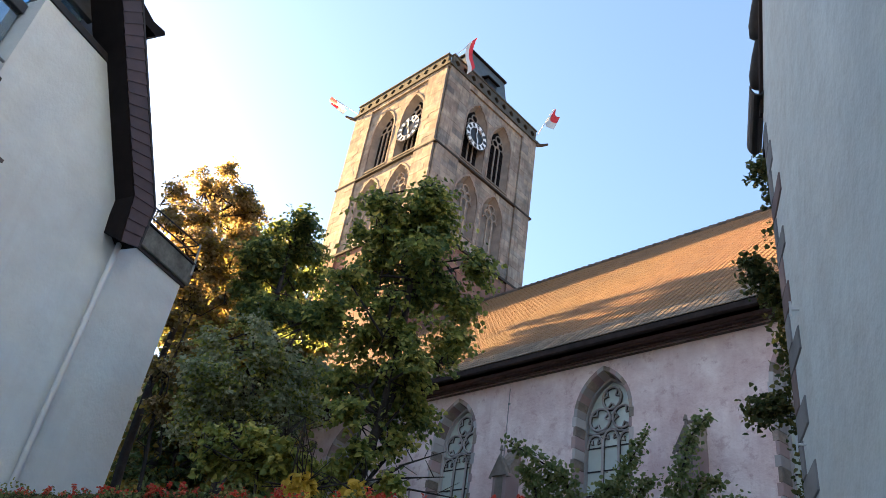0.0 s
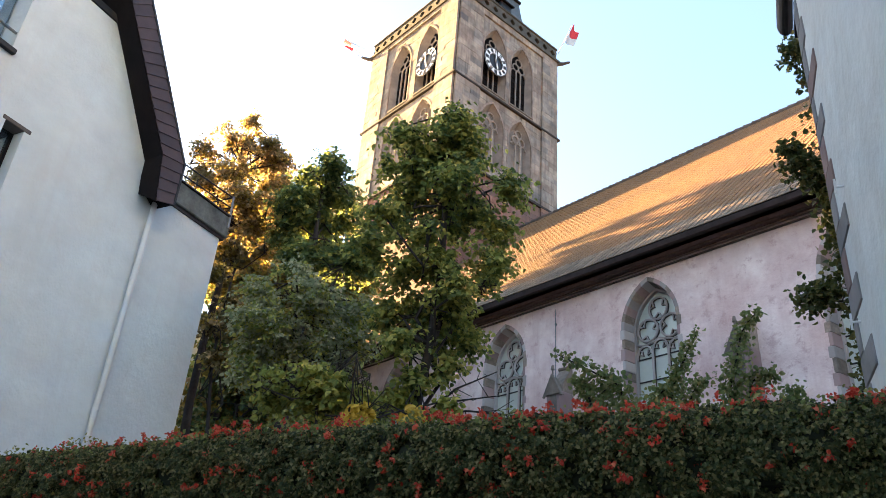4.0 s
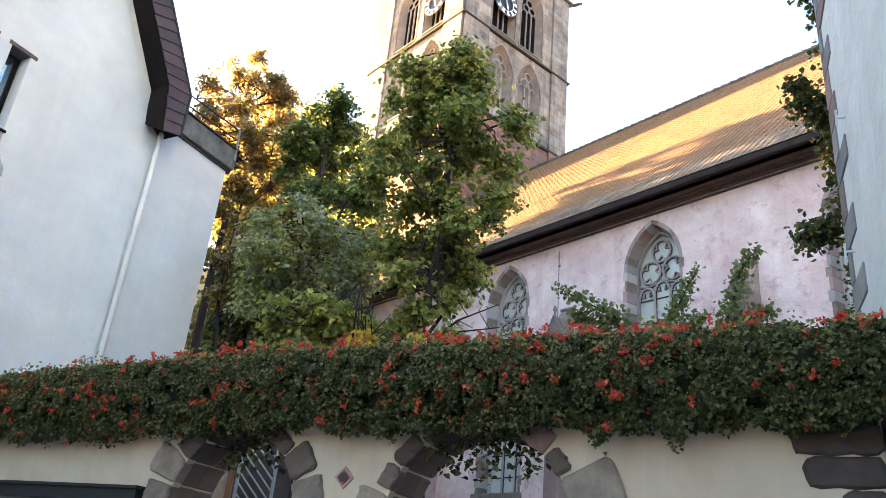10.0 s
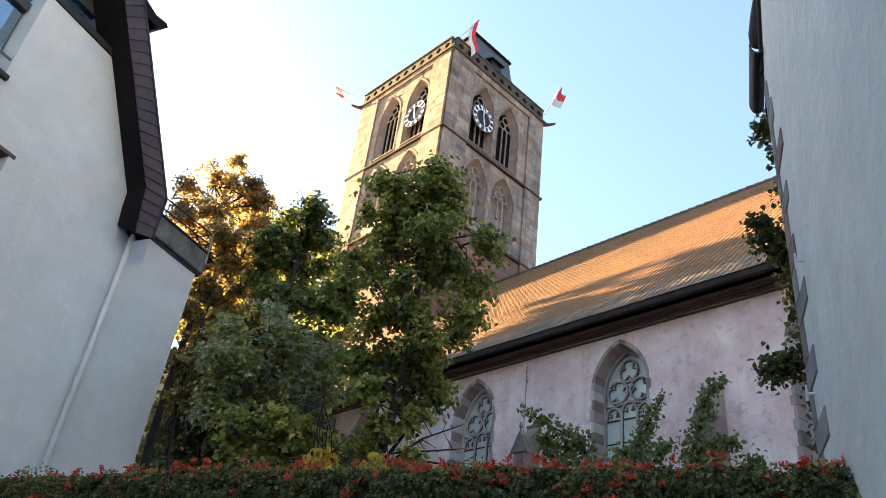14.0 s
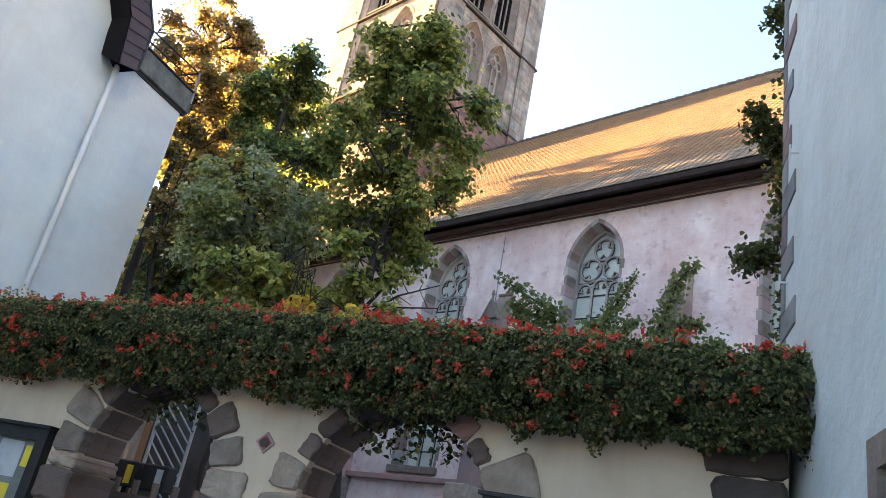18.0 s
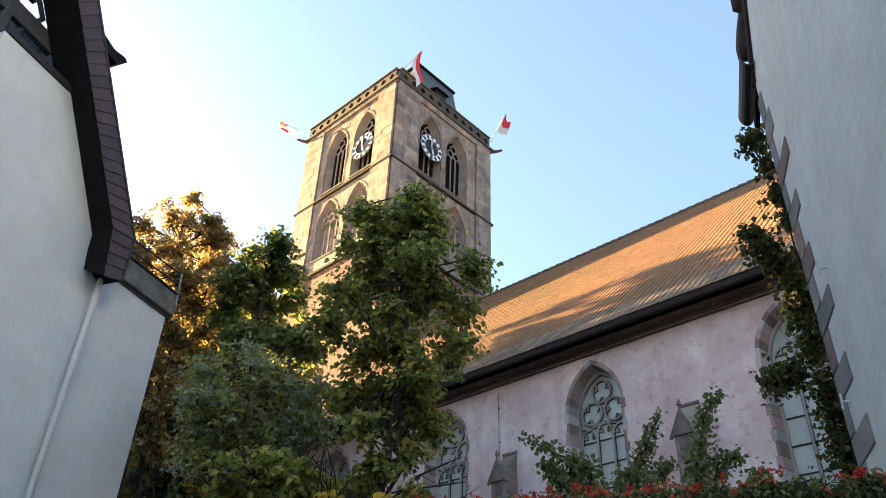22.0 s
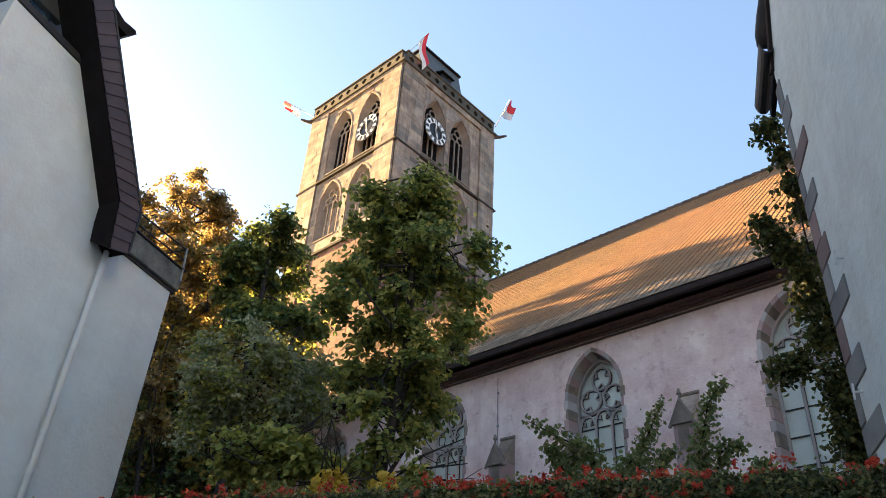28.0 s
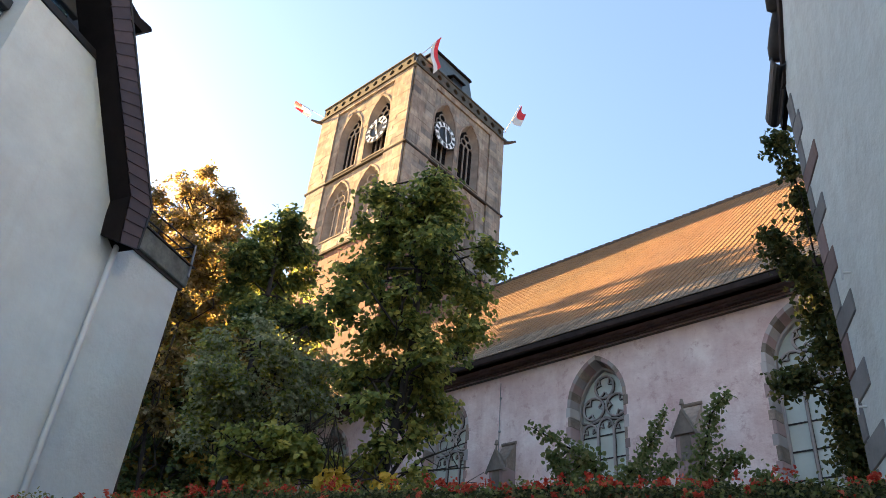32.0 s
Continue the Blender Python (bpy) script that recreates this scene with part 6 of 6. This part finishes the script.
climber("corner_climber", "dark leafy climber with long shoots beside the old house corner", [
    [(-2.6, 8.5, 0), (-2.7, 8.3, 4.7), (-2.75, 7.9, 6.2), (-2.6, 7.3, 7.3), (-2.62, 7.0, 7.9)], [(-2.75, 7.9, 6.2), (-2.95, 7.5, 6.7), (-3.04, 7.32, 6.98)], [(-2.7, 8.2, 5.3), (-3.36, 8.07, 5.5)]],
    [(-3.04, 7.32, 6.95, 0.12), (-3.0, 7.42, 6.82, 0.17), (-2.88, 7.6, 6.66, 0.18), (-2.80, 7.75, 6.4, 0.20), (-2.80, 7.9, 6.1, 0.24), (-2.82, 8.08, 5.76, 0.25), (-3.2, 8.05, 5.52, 0.18), (-3.42, 8.07, 5.5, 0.15), (-2.84, 8.22, 5.3, 0.24), (-2.86, 8.38, 5.0, 0.26), (-2.88, 8.48, 4.7, 0.27), (-2.85, 8.52, 4.3, 0.25), (-2.64, 6.98, 7.88, 0.18), (-2.62, 7.18, 7.64, 0.14), (-2.62, 7.4, 7.36, 0.15), (-2.62, 7.55, 7.1, 0.16)],
    10500, 0.066, IVY, 31)
# vine shoots: the lowest point is carried down to the ground
VINES = (
    [(-5.44, 7.48, 4.44), (-5.48, 7.45, 4.76), (-5.65, 7.32, 4.88), (-5.87, 7.15, 5.03), (-6.06, 6.99, 5.15)],
    [(-5.63, 7.34, 4.40), (-5.67, 7.31, 4.65), (-5.58, 7.38, 4.76)],
    [(-5.76, 7.24, 4.55), (-5.81, 7.19, 4.78), (-5.91, 7.12, 4.84)],
    [(-5.62, 8.69, 4.82), (-5.55, 8.74, 5.21), (-5.44, 8.80, 5.45), (-5.36, 8.86, 5.68), (-5.26, 8.92, 5.87)],
    [(-5.70, 8.40, 4.72), (-5.61, 8.46, 4.95), (-5.51, 8.53, 5.05)],
    [(-5.34, 8.63, 4.71), (-5.23, 8.70, 5.05), (-5.11, 8.77, 5.13)],
    [(-4.81, 8.71, 4.63), (-4.76, 8.74, 5.04), (-4.67, 8.79, 5.34), (-4.60, 8.82, 5.65), (-4.49, 8.88, 5.84), (-4.39, 8.93, 5.94)],
    [(-4.64, 8.80, 4.62), (-4.54, 8.85, 5.02), (-4.37, 8.94, 5.12), (-4.31, 8.97, 5.04)],
    [(-4.15, 8.82, 4.53), (-4.12, 8.84, 4.74), (-4.00, 8.89, 4.84)],
)
for k, q in enumerate(VINES):
    cloud = []
    for i in range(1, len(q)):
        for f in (0.0, 0.2, 0.4, 0.6, 0.8, 1.0):
            p = Vector(q[i - 1]).lerp(Vector(q[i]), f)
            low = (i - 1 + f) / (len(q) - 1)
            cloud.append((*p, 0.175 - 0.10 * low))
    climber("vine_shoot", "upright leafy vine shoot rising behind the hedge", [[(q[0][0], q[0][1], 0.0)] + q], cloud, 1500, 0.062, LINDEN_V, 41 + k)
